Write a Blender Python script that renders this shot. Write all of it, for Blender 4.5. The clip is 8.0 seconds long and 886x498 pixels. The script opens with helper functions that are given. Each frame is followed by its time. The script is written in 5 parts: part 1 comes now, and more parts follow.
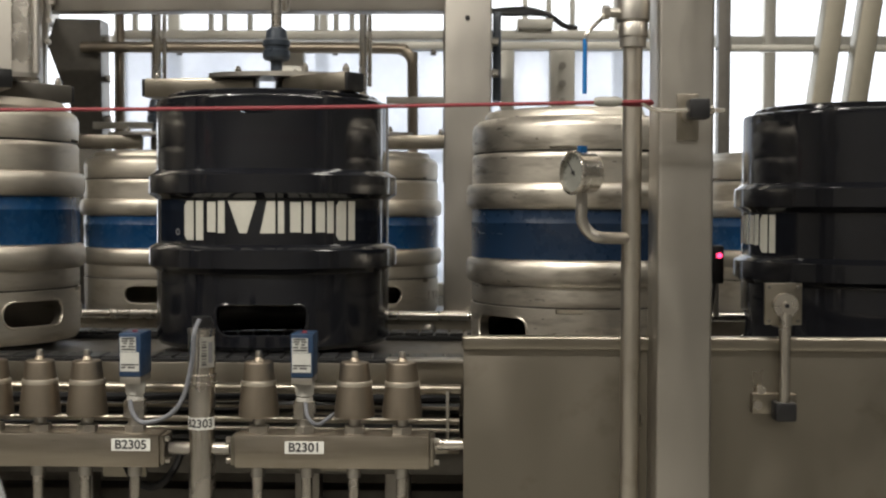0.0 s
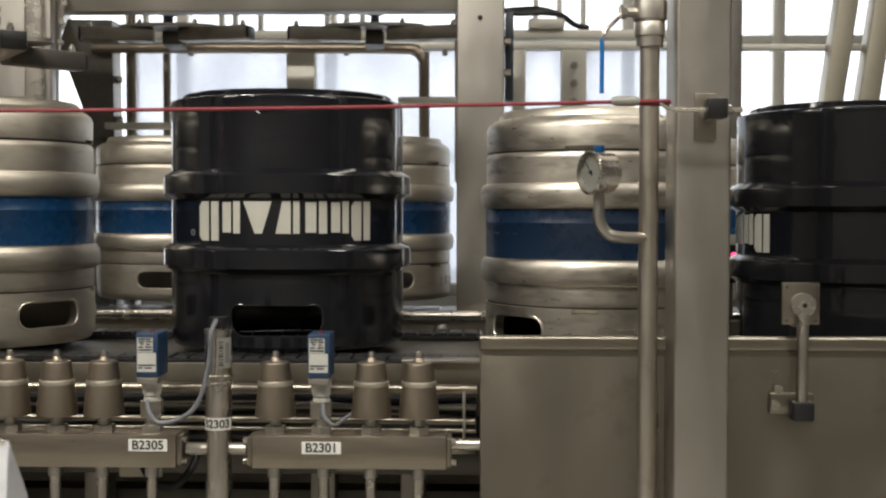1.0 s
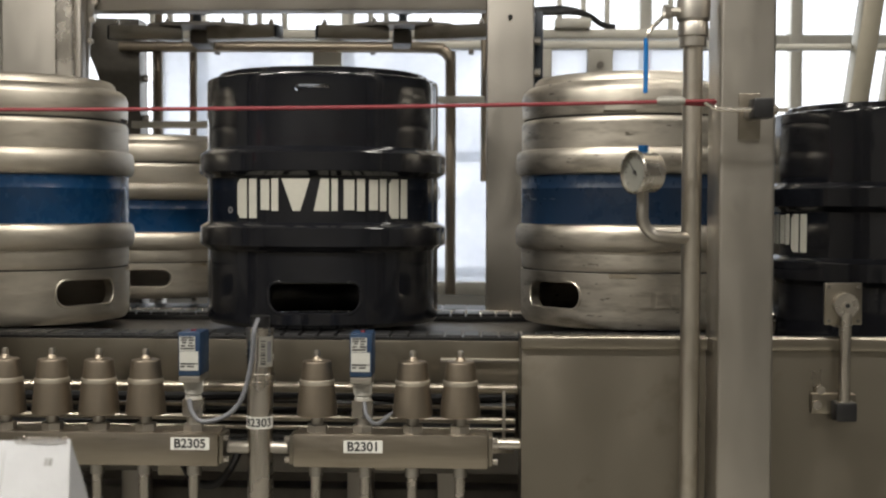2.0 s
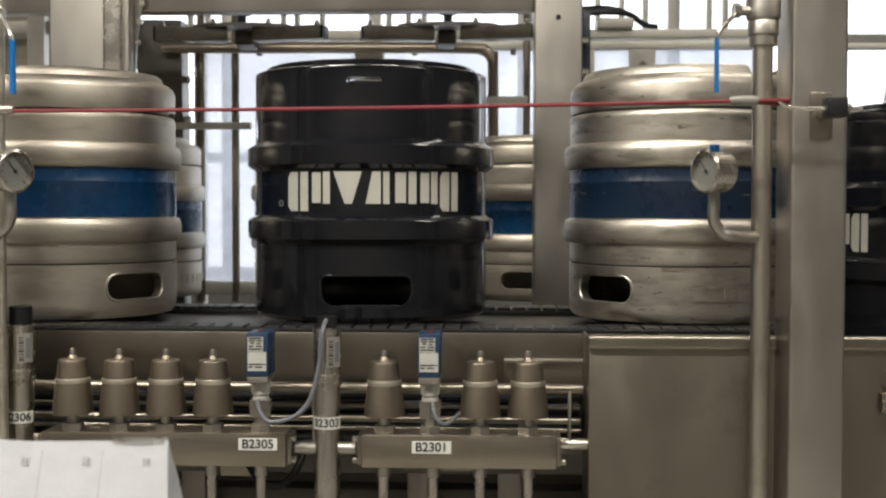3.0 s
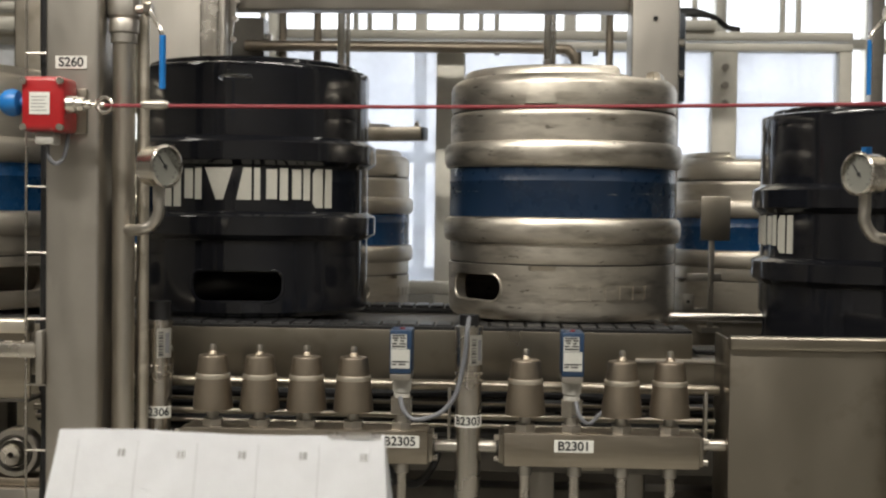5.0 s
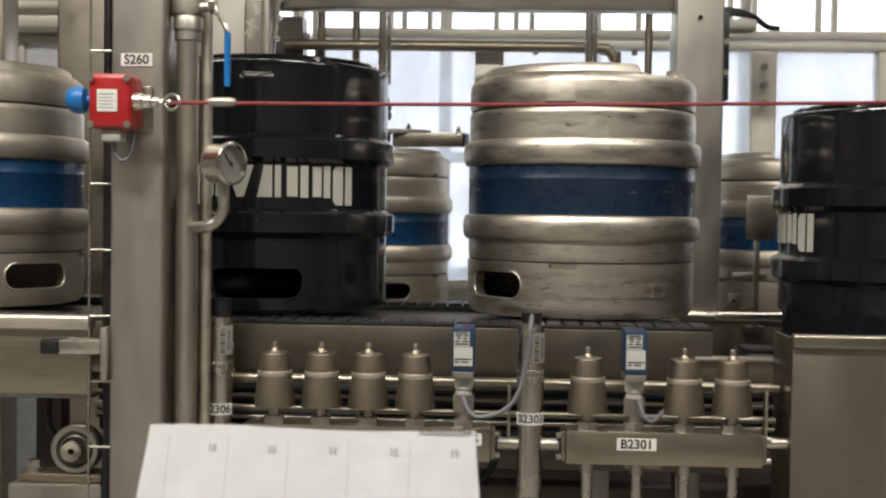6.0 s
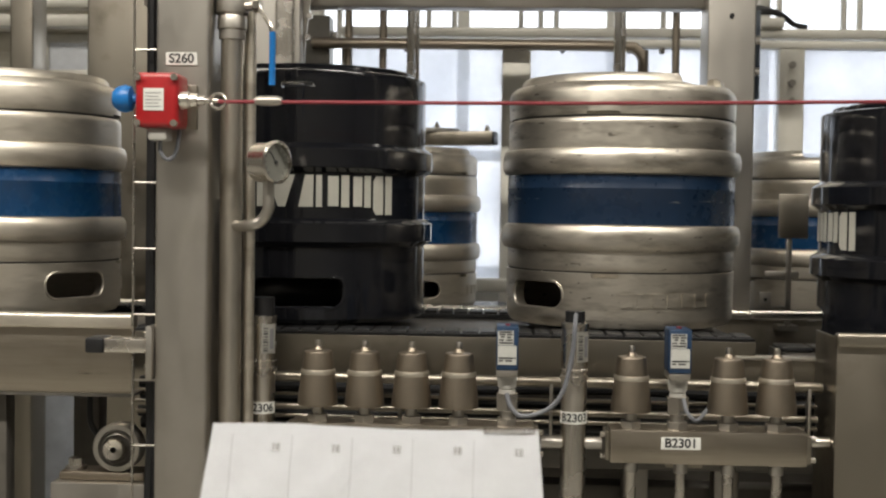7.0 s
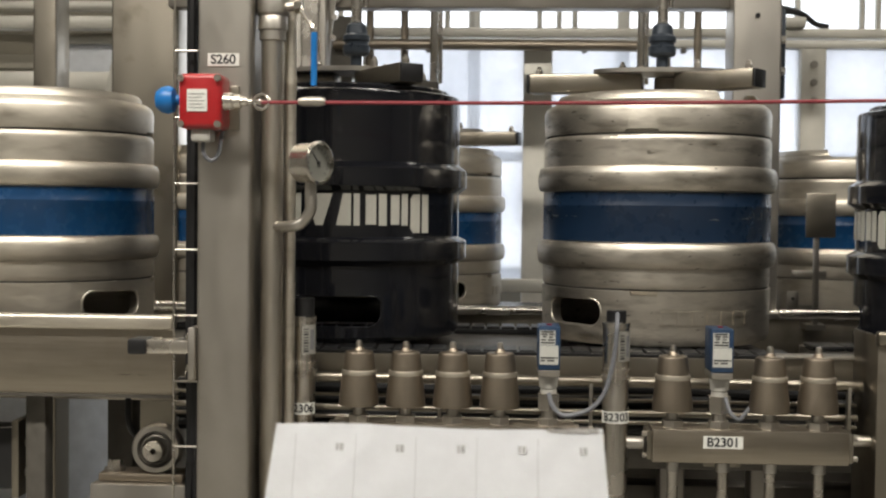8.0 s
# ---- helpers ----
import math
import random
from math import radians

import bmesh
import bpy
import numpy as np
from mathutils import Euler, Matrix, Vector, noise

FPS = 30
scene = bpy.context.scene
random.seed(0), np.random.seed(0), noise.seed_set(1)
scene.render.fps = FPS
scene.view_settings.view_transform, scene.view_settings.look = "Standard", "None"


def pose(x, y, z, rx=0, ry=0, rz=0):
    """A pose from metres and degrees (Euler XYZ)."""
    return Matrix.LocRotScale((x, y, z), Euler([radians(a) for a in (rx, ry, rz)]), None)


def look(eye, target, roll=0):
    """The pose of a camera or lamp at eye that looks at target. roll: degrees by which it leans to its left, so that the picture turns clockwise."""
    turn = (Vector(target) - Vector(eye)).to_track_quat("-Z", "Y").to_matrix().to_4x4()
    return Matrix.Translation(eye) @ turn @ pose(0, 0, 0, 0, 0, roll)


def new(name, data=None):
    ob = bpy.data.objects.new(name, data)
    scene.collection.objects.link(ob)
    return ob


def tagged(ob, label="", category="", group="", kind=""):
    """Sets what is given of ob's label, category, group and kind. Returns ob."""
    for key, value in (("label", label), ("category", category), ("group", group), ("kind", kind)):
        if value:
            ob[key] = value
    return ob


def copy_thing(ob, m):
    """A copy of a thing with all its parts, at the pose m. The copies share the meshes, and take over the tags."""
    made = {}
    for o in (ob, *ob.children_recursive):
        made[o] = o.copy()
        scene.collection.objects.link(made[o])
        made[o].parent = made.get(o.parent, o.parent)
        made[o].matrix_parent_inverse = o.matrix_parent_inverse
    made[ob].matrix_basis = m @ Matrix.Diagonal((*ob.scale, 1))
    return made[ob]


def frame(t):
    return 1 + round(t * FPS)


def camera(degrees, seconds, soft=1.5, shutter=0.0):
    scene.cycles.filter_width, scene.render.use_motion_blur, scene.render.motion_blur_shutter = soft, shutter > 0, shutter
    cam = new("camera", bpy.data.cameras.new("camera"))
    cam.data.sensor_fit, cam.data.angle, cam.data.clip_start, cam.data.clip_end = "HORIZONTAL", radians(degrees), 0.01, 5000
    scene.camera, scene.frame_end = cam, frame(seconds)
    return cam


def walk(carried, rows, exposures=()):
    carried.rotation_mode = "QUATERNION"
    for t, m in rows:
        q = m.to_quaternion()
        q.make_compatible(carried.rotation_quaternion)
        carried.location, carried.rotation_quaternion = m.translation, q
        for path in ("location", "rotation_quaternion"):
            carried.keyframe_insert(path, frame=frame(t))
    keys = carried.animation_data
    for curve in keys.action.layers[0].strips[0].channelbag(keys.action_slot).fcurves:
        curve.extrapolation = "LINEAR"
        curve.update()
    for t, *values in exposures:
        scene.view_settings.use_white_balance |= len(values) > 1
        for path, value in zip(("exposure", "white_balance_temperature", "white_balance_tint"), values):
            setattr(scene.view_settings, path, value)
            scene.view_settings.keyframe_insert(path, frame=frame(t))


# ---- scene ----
cam = camera(40.0, 8.0, soft=2.2)
PATH = [
    (0, (0.204, -1.502, 1.238), (0.159, 0.497, 1.174), 0.2),
    (0.5, (0.199, -1.502, 1.239), (0.15, 0.497, 1.174), 0.2),
    (1, (0.19, -1.501, 1.238), (0.136, 0.497, 1.174), 0.1),
    (1.5, (0.173, -1.503, 1.239), (0.118, 0.495, 1.173), 0.2),
    (3, (0.072, -1.504, 1.237), (-0.007, 0.494, 1.173), 0.1),
    (3.5, (0.036, -1.505, 1.236), (-0.04, 0.493, 1.175), 0.1),
    (4, (-0.013, -1.508, 1.234), (-0.092, 0.49, 1.172), 0.4),
    (5.5, (-0.148, -1.515, 1.231), (-0.227, 0.482, 1.169), 0.8),
    (6, (-0.178, -1.517, 1.228), (-0.268, 0.48, 1.167), 0.8),
    (6.5, (-0.2, -1.518, 1.229), (-0.295, 0.478, 1.165), 0.8),
    (7, (-0.226, -1.519, 1.228), (-0.325, 0.477, 1.164), 0.8),
    (7.5, (-0.25, -1.521, 1.226), (-0.352, 0.475, 1.167), 0.6),
    (8, (-0.28, -1.522, 1.226), (-0.376, 0.474, 1.164), 0.6),
]
walk(cam, [(t, look(e, g, r)) for t, e, g, r in PATH])
cam.data.dof.use_dof = True
cam.data.dof.focus_distance, cam.data.dof.aperture_fstop = 1.70, 8.0

# ---- world and light ----
world = bpy.data.worlds.new("world")
scene.world = world
world.use_nodes = True
wn = world.node_tree
sky = wn.nodes.new("ShaderNodeTexSky")
sky.sky_type, sky.sun_disc = "NISHITA", False
sky.sun_elevation, sky.sun_rotation = radians(40), radians(20)
wn.links.new(sky.outputs[0], wn.nodes["Background"].inputs[0])
wn.nodes["Background"].inputs[1].default_value = 0.10
scene.view_settings.exposure = 0.0


def area(name, m, sx, sy, watts, colour):
    d = bpy.data.lights.new(name, "AREA")
    d.shape, d.size, d.size_y, d.energy, d.color = "RECTANGLE", sx, sy, watts, colour
    ob = new(name, d)
    ob.matrix_basis = m
    return ob


DAY = (0.88, 0.95, 1.0)
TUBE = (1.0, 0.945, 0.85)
# daylight standing in the openings of the rear window wall
area("window_daylight", pose(0.2, 3.57, 2.0, -90, 0, 0), 6.0, 2.1, 44, DAY)
# unseen tube lamps of the hall, added and weighted to brighten kegs and calendar
ADDED_LAMPS = [(-2.85, -1.6, 30), (-1.15, -1.6, 86), (0.55, -1.6, 42), (2.25, -1.6, 18), (-1.3, 0.62, 5), (1.1, 0.62, 11)]
for lx, ly, watts in ADDED_LAMPS:
    area("added_tube_lamp", pose(lx, ly, 3.30), 1.4, 0.16, watts, TUBE)


# ---- materials ----
def mat(name, base, rough=0.5, metal=0.0, var=0.15, scale=12.0, bump=0.0, stretch=(1, 1, 1), coat=0.0,
        stain=None, stain_amount=0.0, stain_scale=3.0, rough_var=0.1, emit=None, fine=6.0):
    m = bpy.data.materials.new(name)
    m.use_nodes = True
    nt = m.node_tree
    N, L = nt.nodes, nt.links
    b = N["Principled BSDF"]
    b.inputs["Metallic"].default_value = metal
    b.inputs["Coat Weight"].default_value = coat
    b.inputs["Coat Roughness"].default_value = 0.06
    if name == "black_keg_coat":
        b.inputs["Specular IOR Level"].default_value = 0.50
    tc = N.new("ShaderNodeTexCoord")
    mp = N.new("ShaderNodeMapping")
    mp.inputs["Scale"].default_value = stretch
    L.new(tc.outputs["Object"], mp.inputs[0])
    big, small = N.new("ShaderNodeTexNoise"), N.new("ShaderNodeTexNoise")
    for n, s in ((big, scale), (small, scale * fine)):
        n.inputs["Scale"].default_value = s
        n.inputs["Detail"].default_value = 4
        L.new(mp.outputs[0], n.inputs["Vector"])
    add = N.new("ShaderNodeMath")
    add.operation = "ADD"
    L.new(big.outputs["Fac"], add.inputs[0])
    L.new(small.outputs["Fac"], add.inputs[1])
    ramp = N.new("ShaderNodeMapRange")
    ramp.inputs["From Min"].default_value, ramp.inputs["From Max"].default_value = 0.6, 1.4
    ramp.inputs["To Min"].default_value, ramp.inputs["To Max"].default_value = 1 - var, 1 + var
    L.new(add.outputs[0], ramp.inputs["Value"])
    mul = N.new("ShaderNodeVectorMath")
    mul.operation = "SCALE"
    mul.inputs[0].default_value = base
    L.new(ramp.outputs[0], mul.inputs["Scale"])
    colour = mul.outputs[0]
    if stain:
        sn = N.new("ShaderNodeTexNoise")
        sn.inputs["Scale"].default_value, sn.inputs["Detail"].default_value = stain_scale, 6
        L.new(tc.outputs["Object"], sn.inputs["Vector"])
        if name.startswith("keg_steel"):
            L.new(mp.outputs[0], sn.inputs["Vector"])
        sr = N.new("ShaderNodeMapRange")
        low = 0.50 if name == "keg_steel" else 0.56
        sr.inputs["From Min"].default_value, sr.inputs["From Max"].default_value = low, 0.74
        sr.inputs["To Max"].default_value = stain_amount
        L.new(sn.outputs["Fac"], sr.inputs["Value"])
        mx = N.new("ShaderNodeMix")
        mx.data_type = "RGBA"
        L.new(sr.outputs[0], mx.inputs["Factor"])
        L.new(colour, mx.inputs[6])
        mx.inputs[7].default_value = (*stain, 1)
        colour = mx.outputs[2]
    if name == "keg_steel":
        nick, nr, nm = N.new("ShaderNodeTexNoise"), N.new("ShaderNodeMapRange"), N.new("ShaderNodeMix")
        nick.inputs["Scale"].default_value, nick.inputs["Detail"].default_value = 42, 3
        nr.inputs["From Min"].default_value, nr.inputs["From Max"].default_value, nr.inputs["To Max"].default_value = 0.67, 0.71, 0.65
        nm.data_type = "RGBA"
        L.new(mp.outputs[0], nick.inputs["Vector"])
        L.new(nick.outputs["Fac"], nr.inputs["Value"])
        L.new(nr.outputs[0], nm.inputs["Factor"])
        L.new(colour, nm.inputs[6])
        nm.inputs[7].default_value = (0.10, 0.085, 0.065, 1)
        colour = nm.outputs[2]
    L.new(colour, b.inputs["Base Color"])
    rr = N.new("ShaderNodeMapRange")
    rr.inputs["From Min"].default_value, rr.inputs["From Max"].default_value = 0.6, 1.4
    rr.inputs["To Min"].default_value, rr.inputs["To Max"].default_value = max(0.02, rough - rough_var), min(1, rough + rough_var)
    L.new(add.outputs[0], rr.inputs["Value"])
    L.new(rr.outputs[0], b.inputs["Roughness"])
    if bump:
        bp = N.new("ShaderNodeBump")
        bp.inputs["Strength"].default_value, bp.inputs["Distance"].default_value = bump, 0.002
        L.new(add.outputs[0], bp.inputs["Height"])
        L.new(bp.outputs[0], b.inputs["Normal"])
    if emit:
        b.inputs["Emission Color"].default_value = (*emit[0], 1)
        b.inputs["Emission Strength"].default_value = emit[1]
    return m


STEEL = mat("brushed_stainless", (0.45, 0.425, 0.385), 0.40, 1.0, 0.05, 6, 0.012, (1, 1, 0.35), stain=(0.33, 0.30, 0.25), stain_amount=0.35, stain_scale=10)
SHEET = mat("stainless_sheet", (0.29, 0.262, 0.218), 0.36, 1.0, 0.05, 3, 0.008, (1, 1, 0.5), stain=(0.17, 0.145, 0.11), stain_amount=0.75, stain_scale=15)
POLISH = mat("polished_stainless", (0.66, 0.62, 0.56), 0.27, 1.0, 0.06, 6)
CAST = mat("cast_stainless_blasted", (0.285, 0.242, 0.192), 0.45, 1.0, 0.05, 40, 0.015, rough_var=0.04)
KEG = mat("keg_steel", (0.61, 0.57, 0.50), 0.43, 1.0, 0.10, 9, 0.035, (1, 1, 4), stain=(0.17, 0.145, 0.11), stain_amount=0.75, stain_scale=16, rough_var=0.10, fine=9.0)
SATIN = mat("satin_pipe_steel", (0.56, 0.52, 0.455), 0.35, 1.0, 0.06, 14, 0.003, (1, 1, 0.3), rough_var=0.04, stain=(0.33, 0.28, 0.21), stain_amount=0.5, stain_scale=22)
SEAM = mat("seam_dark", (0.030, 0.027, 0.022), 0.7, 0.0, 0.3, 40)
KEGDULL = mat("keg_steel_dull", (0.62, 0.575, 0.495), 0.46, 1.0, 0.09, 8, 0.03, (1, 1, 4), stain=(0.36, 0.31, 0.24), stain_amount=0.5, stain_scale=17)
BLACKKEG = mat("black_keg_coat", (0.0080, 0.0085, 0.0110), 0.11, 0.0, 0.3, 8, 0.010, coat=0.12, rough_var=0.04, stain=(0.028, 0.030, 0.034), stain_amount=0.2, stain_scale=14)
WHITE = mat("white_print", (0.46, 0.45, 0.40), 0.5, 0, 0.06, 40)
BLUEBAND = mat("blue_band_paint", (0.006, 0.044, 0.125), 0.26, 0.0, 0.15, 10, 0.02, stain=(0.008, 0.022, 0.06), stain_amount=0.5, stain_scale=7)
BLACK = mat("black_plastic", (0.009, 0.009, 0.010), 0.42, 0, 0.2, 30)
CHAIN = mat("black_chain", (0.018, 0.018, 0.019), 0.42, 0, 0.3, 60, 0.2)
# dark steel, which also carries painted shade on base frame, legs and rear column
DARK = mat("dark_and_shaded_steel", (0.13, 0.12, 0.105), 0.45, 0.6, 0.2, 12, 0.05)
RED = mat("red_enamel", (0.33, 0.011, 0.014), 0.35, 0, 0.1, 20, 0.03, coat=0.3)
ROPE = mat("red_rope", (0.20, 0.020, 0.028), 0.5, 0, 0.15, 300, 0.2)
BLUE = mat("blue_plastic", (0.008, 0.14, 0.42), 0.38, 0, 0.1, 20)
SENSBLUE = mat("blue_sensor_case", (0.012, 0.034, 0.078), 0.42, 0, 0.12, 30)
HEADBLUE = mat("coupling_grey_blue", (0.035, 0.045, 0.06), 0.35, 0.2, 0.15, 20)
GREYPL = mat("grey_plastic", (0.38, 0.37, 0.34), 0.5, 0, 0.08, 30)
CABLE = mat("grey_cable", (0.13, 0.135, 0.15), 0.5, 0, 0.08, 60)
LABEL = mat("white_label", (0.66, 0.66, 0.62), 0.5, 0, 0.04, 40)
INK = mat("black_ink", (0.02, 0.02, 0.022), 0.6, 0, 0.1, 40)
INKGREY = mat("grey_ink", (0.16, 0.16, 0.17), 0.7, 0, 0.2, 60)
PAPER = mat("calendar_paper", (0.80, 0.81, 0.835), 0.7, 0, 0.04, 14, 0.15)
ALU = mat("aluminium_profile", (0.58, 0.56, 0.50), 0.5, 0.35, 0.08, 8, 0.03)
FLOOR = mat("floor_resin", (0.36, 0.35, 0.32), 0.35, 0, 0.2, 2, 0.04, stain=(0.22, 0.21, 0.19), stain_amount=0.6, stain_scale=1.2)
WALL = mat("hall_wall_paint", (0.21, 0.20, 0.18), 0.6, 0, 0.1, 1.5, 0.05)
CEIL = mat("hall_ceiling", (0.22, 0.21, 0.19), 0.7, 0, 0.1, 1.5)
DIAL = mat("dial_white", (0.19, 0.19, 0.17), 0.5, 0, 0.04, 30)
LED = mat("red_led", (0.5, 0.02, 0.05), 0.4, emit=((1, 0.05, 0.15), 4))
# darker copy of the aluminium: the struts' shade is put into its colour
STRUT = mat("shaded_aluminium", (0.30, 0.275, 0.22), 0.5, 0.7, 0.12, 8, 0.03)
MANI = mat("brushed_manifold_steel", (0.36, 0.32, 0.265), 0.34, 1.0, 0.12, 10, 0.02, (0.25, 1, 5), stain=(0.25, 0.21, 0.16), stain_amount=0.4, stain_scale=12)
TAGGREY = mat("worn_silver_label", (0.30, 0.29, 0.26), 0.5, 0.3, 0.15, 60)
DATALAB = mat("grey_data_label", (0.46, 0.46, 0.43), 0.5, 0, 0.1, 60)
PALE = mat("pale_blue_grey_plastic", (0.78, 0.80, 0.84), 0.45, 0, 0.15, 5, 0.05)
CREAM = mat("cream_cladding", (0.42, 0.385, 0.31), 0.55, 0, 0.12, 3, 0.03)
GLOW = mat("added_lamp_diffuser", (0.8, 0.8, 0.76), 0.6, emit=(TUBE, 6))


def glow_sky(name, strength):
    m = bpy.data.materials.new(name)
    m.use_nodes = True
    N, L = m.node_tree.nodes, m.node_tree.links
    tc, gr = N.new("ShaderNodeTexCoord"), N.new("ShaderNodeTexNoise")
    gr.inputs["Scale"].default_value = 0.8
    mr = N.new("ShaderNodeMix")
    mr.data_type = "RGBA"
    mr.inputs[6].default_value, mr.inputs[7].default_value = (0.78, 0.83, 0.95, 1), (1, 1, 1, 1)
    L.new(tc.outputs["Object"], gr.inputs["Vector"])
    L.new(gr.outputs["Fac"], mr.inputs["Factor"])
    b = N["Principled BSDF"]
    L.new(mr.outputs[2], b.inputs["Emission Color"])
    b.inputs["Emission Strength"].default_value = strength
    b.inputs["Base Color"].default_value = (0.8, 0.8, 0.8, 1)
    return m


SKYCARD = glow_sky("outside_brightness", 1.9)


def pane_mat(name, cloud):
    m = bpy.data.materials.new(name)
    m.use_nodes = True
    N, L = m.node_tree.nodes, m.node_tree.links
    N.remove(N["Principled BSDF"])
    tr, tl, gl = N.new("ShaderNodeBsdfTransparent"), N.new("ShaderNodeBsdfTranslucent"), N.new("ShaderNodeBsdfGlossy")
    tl.inputs[0].default_value = (0.80, 0.84, 0.92, 1)
    gl.inputs["Roughness"].default_value = 0.1
    tc, ns = N.new("ShaderNodeTexCoord"), N.new("ShaderNodeTexNoise")
    ns.inputs["Scale"].default_value, ns.inputs["Detail"].default_value = 9, 6
    L.new(tc.outputs["Object"], ns.inputs["Vector"])
    mr = N.new("ShaderNodeMapRange")
    mr.inputs["From Min"].default_value, mr.inputs["From Max"].default_value = 0.3, 0.8
    mr.inputs["To Min"].default_value, mr.inputs["To Max"].default_value = cloud * 0.7, cloud * 1.3
    L.new(ns.outputs["Fac"], mr.inputs["Value"])
    m1, m2 = N.new("ShaderNodeMixShader"), N.new("ShaderNodeMixShader")
    L.new(mr.outputs[0], m1.inputs[0])
    L.new(tr.outputs[0], m1.inputs[1])
    L.new(tl.outputs[0], m1.inputs[2])
    m2.inputs[0].default_value = 0.04
    L.new(m1.outputs[0], m2.inputs[1])
    L.new(gl.outputs[0], m2.inputs[2])
    L.new(m2.outputs[0], N["Material Output"].inputs[0])
    return m


PANE = pane_mat("clouded_pane", 0.54)


# ---- mesh helpers ----
def BM():
    return bmesh.new()


def box(bm, x0, x1, y0, y1, z0, z1, bevel=0.0, seg=2):
    r = bmesh.ops.create_cube(bm, size=1, matrix=Matrix.LocRotScale(((x0 + x1) / 2, (y0 + y1) / 2, (z0 + z1) / 2), None, (abs(x1 - x0), abs(y1 - y0), abs(z1 - z0))))
    if bevel:
        edges = list({e for v in r["verts"] for e in v.link_edges})
        bmesh.ops.bevel(bm, geom=edges, offset=bevel, segments=seg, affect="EDGES", profile=0.5)
    return bm


def cyl(bm, p0, p1, r0, r1=None, seg=20, caps=True):
    p0, p1 = Vector(p0), Vector(p1)
    d = p1 - p0
    m = Matrix.Translation((p0 + p1) / 2) @ d.to_track_quat("Z", "Y").to_matrix().to_4x4()
    bmesh.ops.create_cone(bm, cap_ends=caps, segments=seg, radius1=r0, radius2=r0 if r1 is None else r1, depth=d.length, matrix=m)
    return bm


def lathe(bm, prof, m=None, seg=32):
    m = m or Matrix()
    rings = []
    for r, z in prof:
        if r < 1e-6:
            rings.append([bm.verts.new(m @ Vector((0, 0, z)))])
        else:
            rings.append([bm.verts.new(m @ Vector((r * math.sin(2 * math.pi * k / seg), -r * math.cos(2 * math.pi * k / seg), z))) for k in range(seg)])
    for a, b in zip(rings, rings[1:]):
        for k in range(seg):
            n = (k + 1) % seg
            if len(a) == 1 and len(b) == 1:
                continue
            if len(a) == 1:
                bm.faces.new((a[0], b[n], b[k]))
            elif len(b) == 1:
                bm.faces.new((a[k], a[n], b[0]))
            else:
                bm.faces.new((a[k], a[n], b[n], b[k]))
    bmesh.ops.recalc_face_normals(bm, faces=bm.faces[:])
    return bm


def tube(bm, pts, r, seg=12, smooth=6):
    P = [Vector(p) for p in pts]
    if smooth and len(P) > 2:
        Q = []
        E = [P[0] * 2 - P[1]] + P + [P[-1] * 2 - P[-2]]
        for i in range(1, len(E) - 2):
            for k in range(smooth):
                t = k / smooth
                a, b, c, d = E[i - 1], E[i], E[i + 1], E[i + 2]
                Q.append(0.5 * ((2 * b) + (c - a) * t + (2 * a - 5 * b + 4 * c - d) * t * t + (3 * b - a - 3 * c + d) * t ** 3))
        P = Q + [P[-1]]
    rings, up = [], Vector((0.123, 0.456, 0.88)).normalized()
    for i, p in enumerate(P):
        d = (P[min(i + 1, len(P) - 1)] - P[max(i - 1, 0)]).normalized()
        s = d.cross(up).normalized()
        u = s.cross(d)
        up = u
        rings.append([bm.verts.new(p + (s * math.cos(2 * math.pi * k / seg) + u * math.sin(2 * math.pi * k / seg)) * r) for k in range(seg)])
    for a, b in zip(rings, rings[1:]):
        for k in range(seg):
            bm.faces.new((a[k], a[(k + 1) % seg], b[(k + 1) % seg], b[k]))
    bm.faces.new(rings[0][::-1])
    bm.faces.new(rings[-1])
    bmesh.ops.recalc_face_normals(bm, faces=bm.faces[:])
    return bm


def part(name, bm, material, parent=None, label="", angle=35):
    me = bpy.data.meshes.new(name)
    for f in bm.faces:
        f.smooth = True
    bm.to_mesh(me)
    bm.free()
    me.set_sharp_from_angle(angle=radians(angle))
    me.materials.append(material)
    ob = new(name, me)
    ob.parent = parent
    if label:
        tagged(ob, label)
    return ob


def thing(name, m, label, category, group="", kind=""):
    ob = new(name)
    ob.empty_display_size = 0.05
    ob.matrix_basis = m
    return tagged(ob, label, category, group, kind)


def single(name, bm, material, label, category, group="", kind="", angle=35):
    return tagged(part(name, bm, material, None, "", angle), label, category, group, kind)


def structure(name, bm, material, label="", angle=35):
    return tagged(part(name, bm, material, None, "", angle), label, "", "", "structure")


def text_mesh(name, body, size, material, parent, m):
    c = bpy.data.curves.new(name, "FONT")
    c.body, c.size, c.align_x, c.align_y, c.extrude = body, size, "CENTER", "CENTER", 0.0002
    c.offset = size * 0.022
    tmp = new(name + "_curve", c)
    bpy.context.view_layer.update()
    me = bpy.data.meshes.new_from_object(tmp.evaluated_get(bpy.context.evaluated_depsgraph_get()))
    bpy.data.objects.remove(tmp)
    bpy.data.curves.remove(c)
    me.materials.clear()
    me.materials.append(material)
    ob = new(name, me)
    ob.parent = parent
    ob.matrix_basis = m
    return ob


def code_label(name_label, body, x, y, z, w, h):
    """A printed white tag that faces the viewer."""
    t = thing("code_label", pose(x, y, z), name_label, "label", "printed tags")
    part("tag", box(BM(), -w / 2, w / 2, -0.0006, 0.0006, -h / 2, h / 2, 0.0003, 1), LABEL, t)
    text_mesh("lettering", body, h * 1.02, INK, t, pose(0, -0.0009, 0, 90, 0, 0))
    return t


